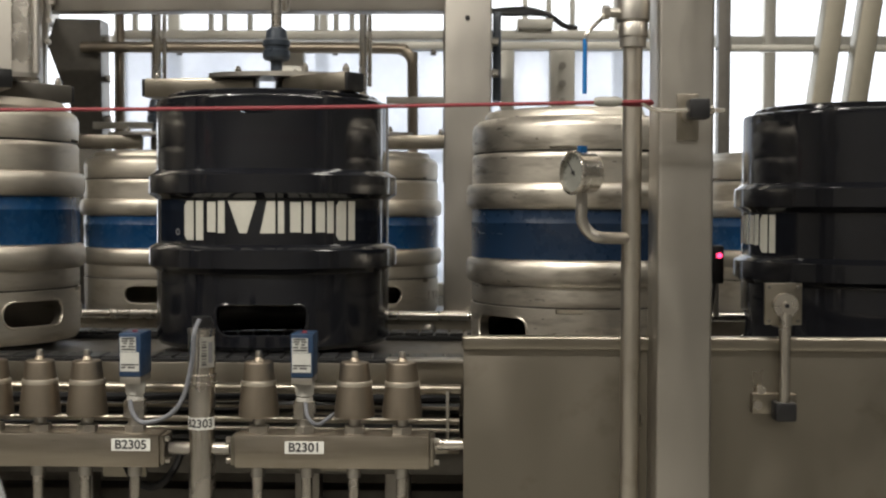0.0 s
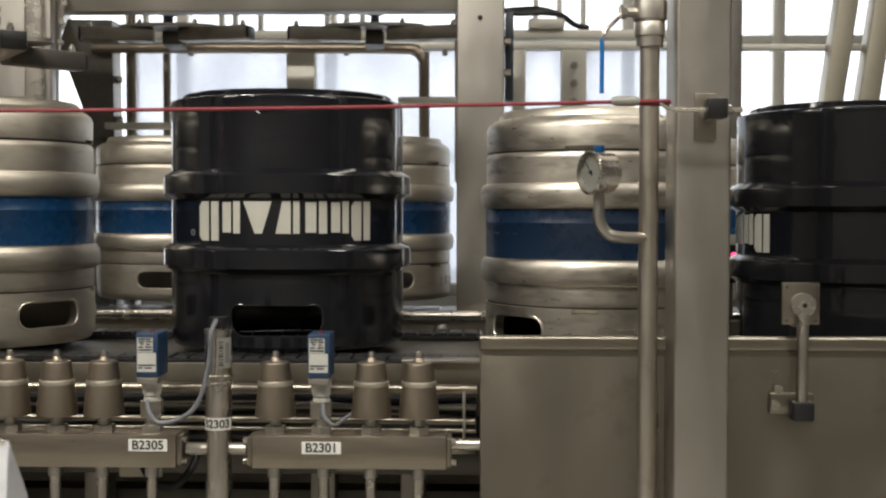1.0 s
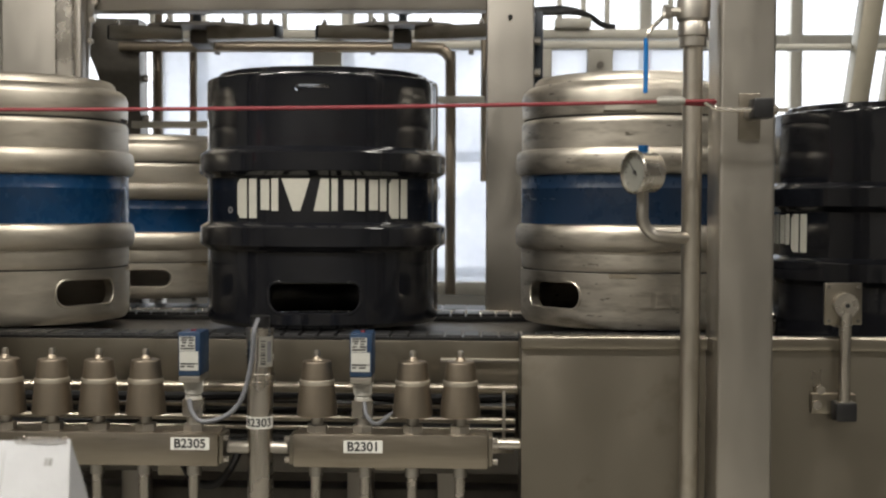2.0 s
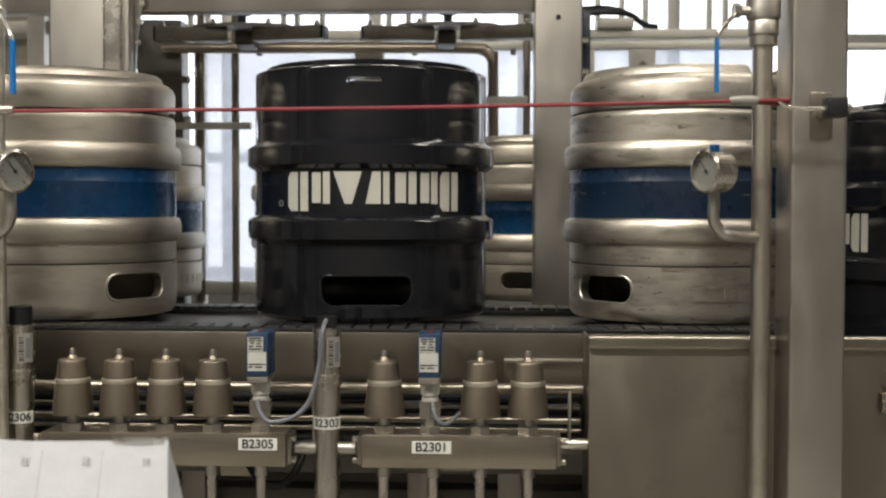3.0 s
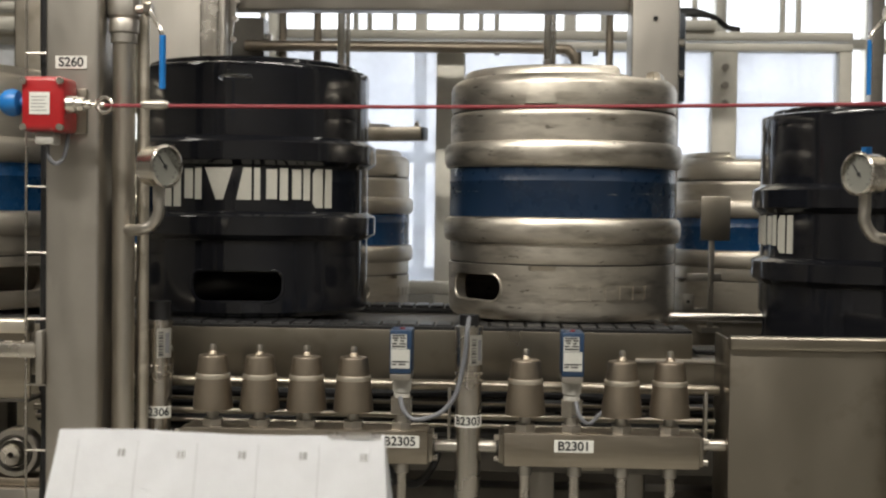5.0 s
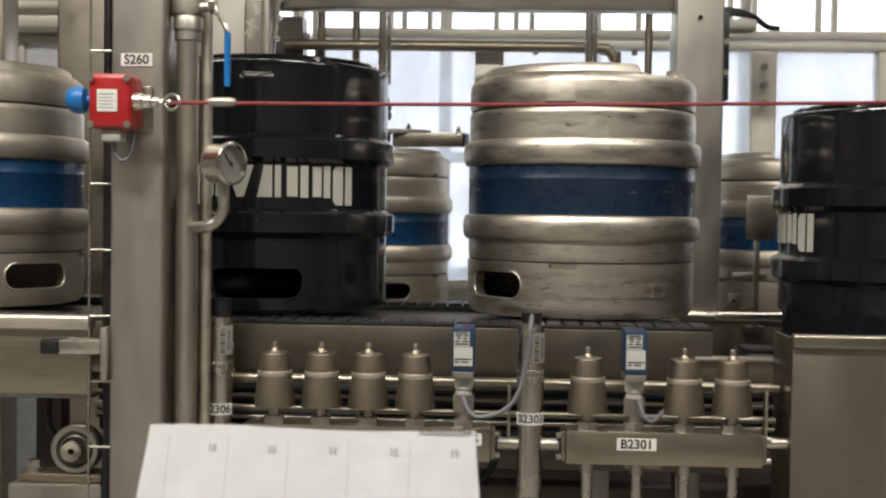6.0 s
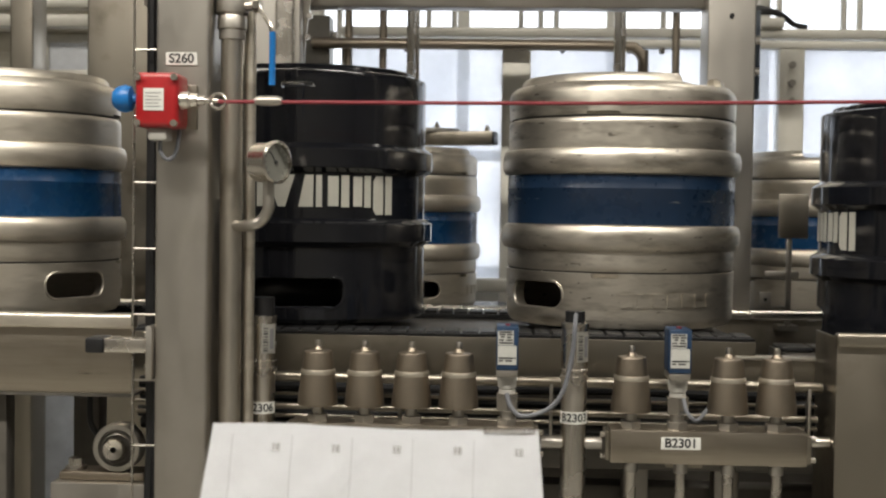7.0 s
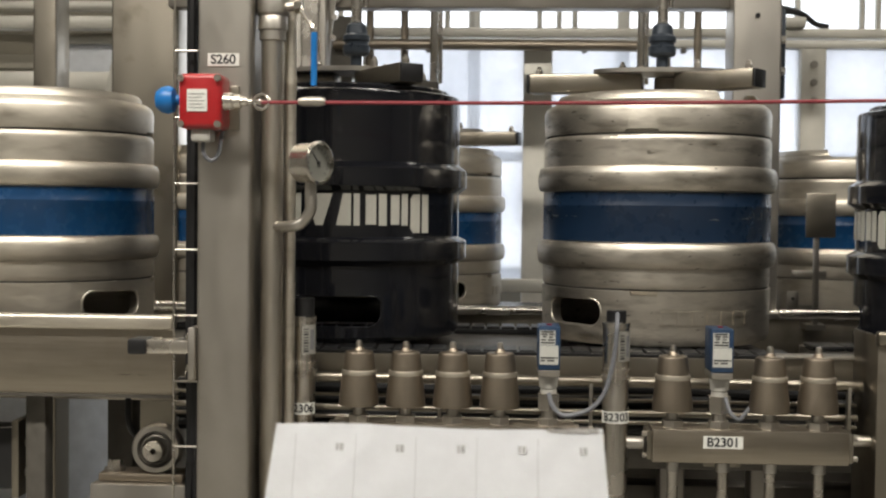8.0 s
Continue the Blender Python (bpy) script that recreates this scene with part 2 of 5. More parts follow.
def cut(ob, cutters):
    """Takes solid shapes out of a mesh, for good."""
    for bm in cutters:
        me = bpy.data.meshes.new("c")
        bmesh.ops.recalc_face_normals(bm, faces=bm.faces[:])
        bm.to_mesh(me)
        bm.free()
        tool = new("c", me)
        tool.parent = ob.parent
        md = ob.modifiers.new("b", "BOOLEAN")
        md.object, md.operation, md.solver = tool, "DIFFERENCE", "EXACT"
        bpy.context.view_layer.update()
        fresh = bpy.data.meshes.new_from_object(ob.evaluated_get(bpy.context.evaluated_depsgraph_get()))
        ob.modifiers.clear()
        ob.data = fresh
        bpy.data.objects.remove(tool)
    for p in ob.data.polygons:
        p.use_smooth = True
    ob.data.set_sharp_from_angle(angle=radians(32))


def slot_outline(w, h, corner, upper=None):
    """Points round a slot, from its right upper corner; the upper corners may be tighter."""
    pts, u = [], corner if upper is None else upper
    for sx, sz, c, a0 in ((1, 1, u, 0), (-1, 1, u, 90), (-1, -1, corner, 180), (1, -1, corner, 270)):
        for k in range(7):
            a = radians(a0 + 15 * k)
            pts.append((sx * (w / 2 - c) + c * math.cos(a), sz * (h / 2 - c) + c * math.sin(a)))
    return pts


def slot_shape(w, h, z, r0, r1, turn, corner, upper=None):
    """A rounded slot, driven in from the outside of a round wall at that turn."""
    bm = BM()
    pts = slot_outline(w, h, corner, upper)
    m = pose(0, 0, 0, 0, 0, turn)
    A = [bm.verts.new(m @ Vector((x, -r1, z + v))) for x, v in pts]
    B = [bm.verts.new(m @ Vector((x, -r0, z + v))) for x, v in pts]
    bm.faces.new(A)
    bm.faces.new(B[::-1])
    for k in range(len(A)):
        n = (k + 1) % len(A)
        bm.faces.new((A[k], B[k], B[n], A[n]))
    return bm


def arc_patch(bm, r, a0, a1, z0, z1, t=0.0008, n=6):
    """A thin plate that lies on a round wall, from turn a0 to a1 (degrees)."""
    rows = []
    for k in range(n + 1):
        a = radians(a0 + (a1 - a0) * k / n)
        rows.append([bm.verts.new((q * math.sin(a), -q * math.cos(a), z)) for q, z in ((r, z0), (r + t, z0), (r + t, z1), (r, z1))])
    for a, b in zip(rows, rows[1:]):
        for k in range(4):
            bm.faces.new((a[k], a[(k + 1) % 4], b[(k + 1) % 4], b[k]))
    bm.faces.new(rows[0])
    bm.faces.new(rows[-1][::-1])
    bmesh.ops.recalc_face_normals(bm, faces=bm.faces[:])
    return bm


def arc_quad(bm, r, corners, t=0.0008, n=4):
    """A thin four-sided plate on a round wall; its corners are (turn, height), going round."""
    (a0, z0), (a1, z1), (a2, z2), (a3, z3) = corners
    rows = []
    for k in range(n + 1):
        f = k / n
        low, high = (a0 + (a1 - a0) * f, z0 + (z1 - z0) * f), (a3 + (a2 - a3) * f, z3 + (z2 - z3) * f)
        rows.append([bm.verts.new((q * math.sin(radians(a)), -q * math.cos(radians(a)), z)) for q, (a, z) in ((r, low), (r + t, low), (r + t, high), (r, high))])
    for a, b in zip(rows, rows[1:]):
        for k in range(4):
            bm.faces.new((a[k], a[(k + 1) % 4], b[(k + 1) % 4], b[k]))
    bm.faces.new(rows[0])
    bm.faces.new(rows[-1][::-1])
    bmesh.ops.recalc_face_normals(bm, faces=bm.faces[:])
    return bm


def upright_quad(u0, u1, v0=0.0, v1=1.0, lean=0.0):
    return ((u0, v0), (u1, v0), (u1 + lean, v1), (u0 + lean, v1))


# plain printed blocks: turn from, turn to, tall or not, and the pieces of each
STEM, MASS = upright_quad(0.62, 0.97), upright_quad(0.04, 0.50, 0.03, 0.97)
TALL = [STEM, upright_quad(0.02, 0.50, 0.12, 0.88), ((0.16, 0.0), (0.50, 0.0), (0.50, 0.12), (0.02, 0.12)), ((0.02, 0.88), (0.50, 0.88), (0.50, 1.0), (0.16, 1.0))]
BLOCKS = [
    (-36.6, -24.5, 1, TALL),
    (-23.0, -13.4, 0, [STEM, MASS]),
    (-12.6, 1.5, 0, [((0.42, 0.0), (0.66, 0.0), (0.98, 1.0), (0.04, 1.0))]),
    (2.4, 14.2, 0, [((0.04, 0.0), (0.62, 0.0), (0.62, 1.0), (0.30, 1.0)), upright_quad(0.72, 0.96)]),
    (16.0, 26.8, 0, [STEM, MASS]),
    (28.2, 37.8, 0, [STEM, MASS]),
    (38.8, 50.3, 1, TALL),
]


# ---- setting ----
def setting():
    structure("floor", box(BM(), -5, 5, -4, 3.4, -0.1, 0), FLOOR, "grey resin floor of the filling hall")
    # unseen ceiling and walls, added to shape reflections and bounced light
    structure("ceiling", box(BM(), -5, 5, -4, 3.4, 3.4, 3.5), CEIL, "plain unseen ceiling added to close the hall")
    structure("wall_west", box(BM(), -5.15, -5, -4, 3.4, 0, 3.4), WALL)
    structure("wall_east", box(BM(), 5, 5.15, -4, 3.4, 0, 3.4), WALL)
    structure("wall_south", box(BM(), -5, 5, -4.15, -4, 0, 3.4), WALL)
    bm = BM()
    box(bm, -5, 5, 3.4, 3.55, 0, 0.95)
    box(bm, -5, 5, 3.4, 3.55, 3.05, 3.4)
    box(bm, -5, -2.8, 3.4, 3.55, 0.95, 3.05)
    box(bm, 3.2, 5, 3.4, 3.55, 0.95, 3.05)
    structure("wall_north", bm, WALL, "painted wall round a wide window")
    win = tagged(new("window_1"), "wide factory window with a painted steel grid", "", "", "structure")
    for k in range(11):
        x = -2.8 + 0.6 * k
        part("mullion", box(BM(), x - 0.025, x + 0.025, 3.42, 3.50, 0.95, 3.05, 0.004), ALU, win)
    for z in (0.98, 1.45, 1.92, 2.40, 3.02):
        part("transom", box(BM(), -2.8, 3.2, 3.43, 3.49, z - 0.022, z + 0.022, 0.004), ALU, win)
    structure("backdrop", box(BM(), -7, 7, 5.2, 5.25, -1.5, 6), SKYCARD, "bright overcast daylight outside")
    # housings and glowing diffusers of the added lamps
    for lx, ly, watts in ADDED_LAMPS:
        t = thing("added_ceiling_light", pose(lx, ly, 3.33), "unseen white tube lamp added under the hall ceiling", "lamp", "tube lamps")
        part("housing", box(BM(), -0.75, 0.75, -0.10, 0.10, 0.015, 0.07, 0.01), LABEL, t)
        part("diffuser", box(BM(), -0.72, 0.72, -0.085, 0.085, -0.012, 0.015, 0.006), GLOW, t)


# ---- kegs ----
def keg_profile(kind, s):
    if kind == "black":
        R, G = 0.1765, 0.1882
        out = [(R - 0.012, 0.0), (R - 0.004, 0.002), (R, 0.008), (R, 0.011), (R, 0.0215), (R, 0.0695), (R, 0.106), (R, 0.110), (R + 0.002, 0.1125), (G - 0.003, 0.1165), (G, 0.119), (G, 0.122), (G, 0.141), (G, 0.144), (G - 0.002, 0.1462),
               (R + 0.002, 0.1505), (R, 0.152), (R, 0.156), (R, 0.213), (R, 0.2165), (R + 0.002, 0.219), (G - 0.003, 0.223), (G, 0.2255), (G, 0.2285), (G, 0.248), (G, 0.251), (G - 0.002, 0.2532), (R + 0.002, 0.2585),
               (R, 0.260), (R, 0.264), (R, 0.300), (R, 0.3345), (R, 0.3475), (R, 0.3590), (R - 0.0012, 0.3625), (R - 0.0040, 0.3640), (R - 0.0150, 0.3648), (R - 0.0165, 0.3660), (R - 0.0175, 0.3715), (R - 0.0205, 0.3735), (R - 0.030, 0.3735)]
    else:
        R, G = 0.1718, 0.1810
        out = [(R - 0.014, 0.0), (R - 0.006, 0.002), (R - 0.001, 0.009), (R, 0.016), (R + 0.0001, 0.0235), (R + 0.0008, 0.0695), (R + 0.001, 0.0735), (R + 0.001, 0.0797), (R - 0.004, 0.0800), (R - 0.004, 0.0824), (R - 0.0012, 0.0827), (R - 0.0005, 0.086), (R, 0.090), (R, 0.105), (R, 0.1085)]
        for z0, z1 in ((0.111, 0.148), (0.221, 0.258)):
            for k in range(9):
                a = math.pi * k / 8
                out.append((R + (G - R) * math.sin(a) ** 0.6, (z0 + z1) / 2 - (z1 - z0) / 2 * math.cos(a)))
        out += [(R, 0.261), (R, 0.265), (R, 0.292), (R, 0.296), (R - 0.0015, 0.3005), (R - 0.003, 0.3020), (R - 0.007, 0.3021), (R - 0.007, 0.3049), (R - 0.0018, 0.3052), (R - 0.0008, 0.309), (R, 0.338), (R - 0.003, 0.346), (R - 0.010, 0.352),
                (R - 0.018, 0.354), (R - 0.020, 0.362), (R - 0.024, 0.366), (R - 0.032, 0.367)]
    r = out[-1][0]
    top = [(r - 0.004, out[-1][1] - 0.004), (r - 0.006, 0.325), (0.08, 0.335), (0.0, 0.338)]
    bottom = [(0.0, 0.085), (0.09, 0.082), (R - 0.018, 0.075), (R - 0.016, 0.006)]
    w = s if kind == "silver" else 1.0
    return [(r * w, z * s) for r, z in bottom + out + top], R * w


def keg(kind, s, m, label, scuffs=True, dull=False, group="kegs on the line"):
    t = thing("beer_keg", m, label, "keg", group)
    prof, R = keg_profile(kind, s)
    shell = part("shell", lathe(BM(), prof, None, 112), BLACKKEG if kind == "black" else KEGDULL if dull else KEG, t)
    if kind == "black":
        cuts = [slot_shape(0.130, 0.045, 0.0455, R - 0.03, R + 0.02, a, 0.021, 0.013) for a in (3,)]
        cuts += [slot_shape(0.048, 0.009, 0.341, R - 0.06, R + 0.02, a, 0.004) for a in (2, 182)]
    else:
        cuts = [slot_shape(0.107 * s, 0.040 * s, 0.0465 * s, R - 0.03, R + 0.02, a, 0.0175) for a in (0,)]
        cuts += [slot_shape(0.038 * s, 0.009, 0.0780 * s, R - 0.013, R + 0.02, a, 0.001) for a in (39, 219)]
        cuts += [slot_shape(0.046 * s, 0.005, 0.3068 * s, R - 0.013, R + 0.02, a, 0.001) for a in (37, 217)]
        cuts += [slot_shape(0.10 * s, 0.030 * s, 0.365 * s, R - 0.04, R + 0.02, a, 0.010) for a in (98, 278)]
    cut(shell, cuts)
    w, h, z0, a0 = (0.130, 0.045, 0.0455, 3) if kind == "black" else (0.107 * s, 0.040 * s, 0.0465 * s, 0)
    pts = []
    for x, v in slot_outline(w, h, 0.021 if kind == "black" else 0.0175, 0.013 if kind == "black" else None):
        pts.append(Vector((x, -math.sqrt(R * R - x * x) + 0.0006, z0 + v)))
    rim = tube(BM(), pts + [pts[0]], 0.0022, 8, 0)
    bmesh.ops.rotate(rim, verts=rim.verts[:], cent=(0, 0, 0), matrix=Matrix.Rotation(radians(a0), 3, "Z"))
    part("handle_rim", rim, BLACKKEG if kind == "black" else KEGDULL if dull else KEG, t)
    if kind == "black":
        for a0, a1, big, quads in BLOCKS:
            lo, hi = 0.158 if big else 0.1685, 0.214
            bm = BM()
            for quad in quads:
                arc_quad(bm, R + 0.0001, [(a0 + (a1 - a0) * u, lo + (hi - lo) * v) for u, v in quad])
            part("printed_mark", bm, WHITE, t, "white printed block")
        part("printed_dot", lathe(BM(), [(0.0030, 0), (0.0046, 0), (0.0046, 0.0008), (0.0030, 0.0008)], pose(0, 0, 0.1695) @ pose(0, 0, 0, 0, 0, -41.5) @ pose(0, -R - 0.0001, 0, 90, 0, 0), 20), INKGREY, t)
    else:
        bm = BM()
        q = R + 0.0005
        lathe(bm, [(q - 0.001, 0.149 * s), (q, 0.149 * s), (q, 0.1985 * s), (q + 0.0008, 0.200 * s), (q + 0.0008, 0.2015 * s), (q, 0.203 * s), (q, 0.2205 * s), (q - 0.001, 0.2205 * s)], None, 96)
        # a near-black ring lies in each seam groove
        for r, z0, z1 in ((R - 0.0022 * s, 0.0800, 0.0824), (R - 0.0034 * s, 0.3021, 0.3049)):
            ring = lathe(BM(), [(r - 0.001, z0 * s), (r, z0 * s), (r, z1 * s), (r - 0.001, z1 * s)], None, 96)
            part("seam", ring, SEAM, t, "dark ring in the seam")
        part("painted_band", bm, BANDWORN if scuffs else BLUEBAND, t, "scuffed dark blue painted band" if scuffs else "blue painted band")
        for k in range(7):
            a = 47 + 7.4 * k
            part("embossed_mark", arc_patch(BM(), R + 0.0004, a, a + 5.2, 0.033 * s, 0.052 * s, 0.0020, 3), KEGDULL if dull else KEG, t)
    return t


def band_worn():
    m = mat("blue_band_worn", (0.007, 0.020, 0.047), 0.30, 0.0, 0.15, 10, 0.03)
    N, L = m.node_tree.nodes, m.node_tree.links
    b = N["Principled BSDF"]
    tc = N.new("ShaderNodeTexCoord")
    mp = N.new("ShaderNodeMapping")
    mp.inputs["Scale"].default_value = (1, 1, 11.0)
    mp.inputs["Location"].default_value = (0.31, 0.12, 0.4)
    n1, n2 = N.new("ShaderNodeTexNoise"), N.new("ShaderNodeTexNoise")
    n1.inputs["Scale"].default_value, n2.inputs["Scale"].default_value = 3.5, 26
    n2.inputs["Detail"].default_value = 9
    L.new(tc.outputs["Object"], mp.inputs[0])
    for n in (n1, n2):
        L.new(mp.outputs[0], n.inputs["Vector"])
    mu = N.new("ShaderNodeMath")
    mu.operation = "MULTIPLY"
    L.new(n1.outputs["Fac"], mu.inputs[0])
    L.new(n2.outputs["Fac"], mu.inputs[1])
    st = N.new("ShaderNodeMapRange")
    st.inputs["From Min"].default_value, st.inputs["From Max"].default_value = 0.380, 0.392
    L.new(mu.outputs[0], st.inputs["Value"])
    mx = N.new("ShaderNodeMix")
    mx.data_type = "RGBA"
    old = b.inputs["Base Color"].links[0].from_socket
    L.new(old, mx.inputs[6])
    mx.inputs[7].default_value = (0.42, 0.40, 0.36, 1)
    L.new(st.outputs[0], mx.inputs["Factor"])
    L.new(mx.outputs[2], b.inputs["Base Color"])
    L.new(st.outputs[0], b.inputs["Metallic"])
    return m


BANDWORN = band_worn()
KY = 0.37                       # the front lane
RY = 1.05                       # the rear lane
RZ = 1.026                      # underside of a keg on the rear lane
KZ = 1.036                      # underside of a keg that stands in a station


def rim_head(m, label, reach=((176, 0.203), (-36, 0.158), (70, 0.16))):
    """A clamping head: rod, coupling, plate and two channel arms. Its origin is the keg's top centre."""
    t = thing("filling_head", m, label, "filling head", "heads over the kegs")
    part("rod", cyl(BM(), (0, 0, 0.085), (0, 0, 0.95), 0.0085), POLISH, t, "chromed push rod")
    part("rod_sleeve", cyl(BM(), (0.013, 0.01, 0.13), (0.013, 0.01, 0.95), 0.005, seg=12), POLISH, t)
    bm = BM()
    lathe(bm, [(0, 0.035), (0.009, 0.035), (0.009, 0.052), (0.018, 0.054), (0.021, 0.058), (0.021, 0.068), (0.0185, 0.070), (0.0185, 0.074), (0.021, 0.076), (0.021, 0.083),
               (0.017, 0.087), (0.015, 0.100), (0.010, 0.104), (0.0, 0.104)], None, 28)
    part("coupling", bm, HEADBLUE, t, "dark grey-blue coupling")
    bm = BM()
    n = 28
    up = [bm.verts.new((0.105 * math.cos(2 * math.pi * k / n), 0.045 * math.sin(2 * math.pi * k / n), 0.033)) for k in range(n)]
    dn = [bm.verts.new((v.co.x, v.co.y, 0.026)) for v in up]
    bm.faces.new(up)
    bm.faces.new(dn[::-1])
    for k in range(n):
        bm.faces.new((up[k], dn[k], dn[(k + 1) % n], up[(k + 1) % n]))
    bmesh.ops.recalc_face_normals(bm, faces=bm.faces[:])
    part("plate", bm, STEEL, t)
    for a, l1 in reach:
        l0 = 0.03
        bm = BM()
        box(bm, l0, l1, -0.020, 0.020, -0.003, 0.026, 0.004)
        bmesh.ops.rotate(bm, verts=bm.verts[:], cent=(0, 0, 0), matrix=Matrix.Rotation(radians(a), 3, "Z"))
        arm = part("arm", bm, DARK if a == reach[2][0] else SHEET, t, "steel channel arm")
        bm = BM()
        box(bm, l1 - 0.0005, l1 + 0.004, -0.019, 0.019, -0.002, 0.025, 0.002)
        bmesh.ops.rotate(bm, verts=bm.verts[:], cent=(0, 0, 0), matrix=Matrix.Rotation(radians(a), 3, "Z"))
        part("end_cap", bm, BLACK, arm)
        for l in (l1 - 0.015, l0 + 0.03):
            x, y = l * math.cos(radians(a)), l * math.sin(radians(a))
            bm = BM()
            z = 0.026 if l > 0.1 else 0.033
            lathe(bm, [(0, z), (0.0055, z), (0.0055, z + 0.007), (0.0035, z + 0.009), (0.0035, z + 0.012), (0, z + 0.0135)], pose(x, y, 0), 12)
            part("bolt", bm, POLISH, t)
    return t


# ---- machine front ----
def actuator(x):
    t = thing("valve_actuator", pose(x, 0.021, 0.957), "blasted stainless valve actuator on the manifold", "valve", "valve actuators")
    bm = BM()
    lathe(bm, [(0, 0.0205), (0.0200, 0.0205), (0.0242, 0.0206), (0.0251, 0.0210), (0.0254, 0.0218), (0.0254, 0.0240), (0.0248, 0.0330), (0.0217, 0.0600), (0.0216, 0.0607), (0.0207, 0.0612), (0.0206, 0.0665),
               (0.0202, 0.0700), (0.0182, 0.0868), (0.0180, 0.0882), (0.0175, 0.0893), (0.0164, 0.0899), (0.0150, 0.0901), (0.0080, 0.0904), (0.0058, 0.0925), (0.0046, 0.0955), (0, 0.0955)], None, 40)
    body = part("housing", bm, CAST, t)
    part("clamp_ring", lathe(BM(), [(0.0205, 0.0600), (0.0217, 0.0604), (0.0222, 0.0615), (0.0222, 0.0648), (0.0218, 0.0662), (0.0200, 0.0668)], None, 40), KEGDULL, t, "bright clamp ring")
    part("neck", cyl(BM(), (0, 0, 0.004), (0, 0, 0.019), 0.0075), STEEL, t)
    part("nut", cyl(BM(), (0, 0, 0.0), (0, 0, 0.009), 0.0135, seg=6), STEEL, t)
    part("indicator", lathe(BM(), [(0.0040, 0.0950), (0.0042, 0.0980), (0.0042, 0.1005), (0.0034, 0.1030), (0, 0.1038)], None, 14), POLISH, t, "clear indicator cap")
    return t


def manifold(x0, x1, xs):
    t = thing("manifold", pose(0, 0, 0), "square stainless steel valve manifold with bolted ends", "manifold", "valve manifolds")
    bm = box(BM(), x0 + 0.006, x1 - 0.006, 0.001, 0.050, 0.915, 0.957, 0.002)
    part("body", bm, MANI, t)
    for x, s in ((x0, 1), (x1, -1)):
        part("end_plate", box(BM(), x, x + s * 0.0062, 0.004, 0.047, 0.918, 0.954, 0.0015), SHEET, t)
        for z in (0.922, 0.949):
            part("bolt", cyl(BM(), (x, 0.010, z), (x - s * 0.006, 0.010, z), 0.004, seg=6), POLISH, t)
    for x in xs:
        part("drop_tube", cyl(BM(), (x, 0.012, 0.55), (x, 0.012, 0.915), 0.0068), POLISH, t)
        part("collar", cyl(BM(), (x, 0.012, 0.903), (x, 0.012, 0.9155), 0.0088), STEEL, t)
    return t


def pressure_switch(x):
    t = thing("pressure_switch", pose(x, 0.020, 0.957), "blue pressure switch with white data labels on the manifold", "sensor", "pressure switches")
    case = part("case", box(BM(), -0.0143, 0.0133, -0.022, 0.028, 0.0720, 0.1265, 0.0015), SENSBLUE, t)
    part("data_label", box(BM(), -0.0125, 0.0070, -0.0228, -0.0219, 0.1035, 0.1215), DATALAB, case)
    part("data_label", box(BM(), -0.0125, 0.0110, -0.0228, -0.0219, 0.079, 0.1028), DATALAB, case)
    for z, a, b in ((0.1190, -0.011, 0.005), (0.116, -0.011, -0.003), (0.116, -0.001, 0.006), (0.1130, -0.009, -0.004), (0.1125, -0.001, 0.004), (0.109, -0.011, -0.005), (0.109, -0.002, 0.006), (0.1055, -0.011, 0.006), (0.083, -0.011, -0.006), (0.083, -0.003, 0.006), (0.0865, -0.011, 0.007), (0.0865, 0.008, 0.0100)):
        part("print_line", box(BM(), a, b, -0.0232, -0.0227, z, z + 0.0018), INK, case)
    part("button", cyl(BM(), (0, 0, 0.1265), (0, 0, 0.1282), 0.0034), ROPE, t, "small red cap")
    part("foot", box(BM(), -0.0140, 0.0130, -0.021, 0.027, 0.0635, 0.0720, 0.002), STEEL, t)
    bm = lathe(BM(), [(0, 0.039), (0.0088, 0.039), (0.0104, 0.0405), (0.0104, 0.0445), (0.0094, 0.0450), (0.0094, 0.0465), (0.0112, 0.0475), (0.0118, 0.0530), (0.0118, 0.0560), (0.0126, 0.0565), (0.0126, 0.0635), (0, 0.0638)], None, 20)
    part("plug", bm, GREYPL, t, "white-grey plug")
    part("hex", cyl(BM(), (0, 0, 0.019), (0, 0, 0.040), 0.0150, seg=6), POLISH, t)
    part("stem", cyl(BM(), (0, 0, 0.004), (0, 0, 0.020), 0.009), STEEL, t)
    part("nut", cyl(BM(), (0, 0, 0), (0, 0, 0.009), 0.0135, seg=6), STEEL, t)
    return t


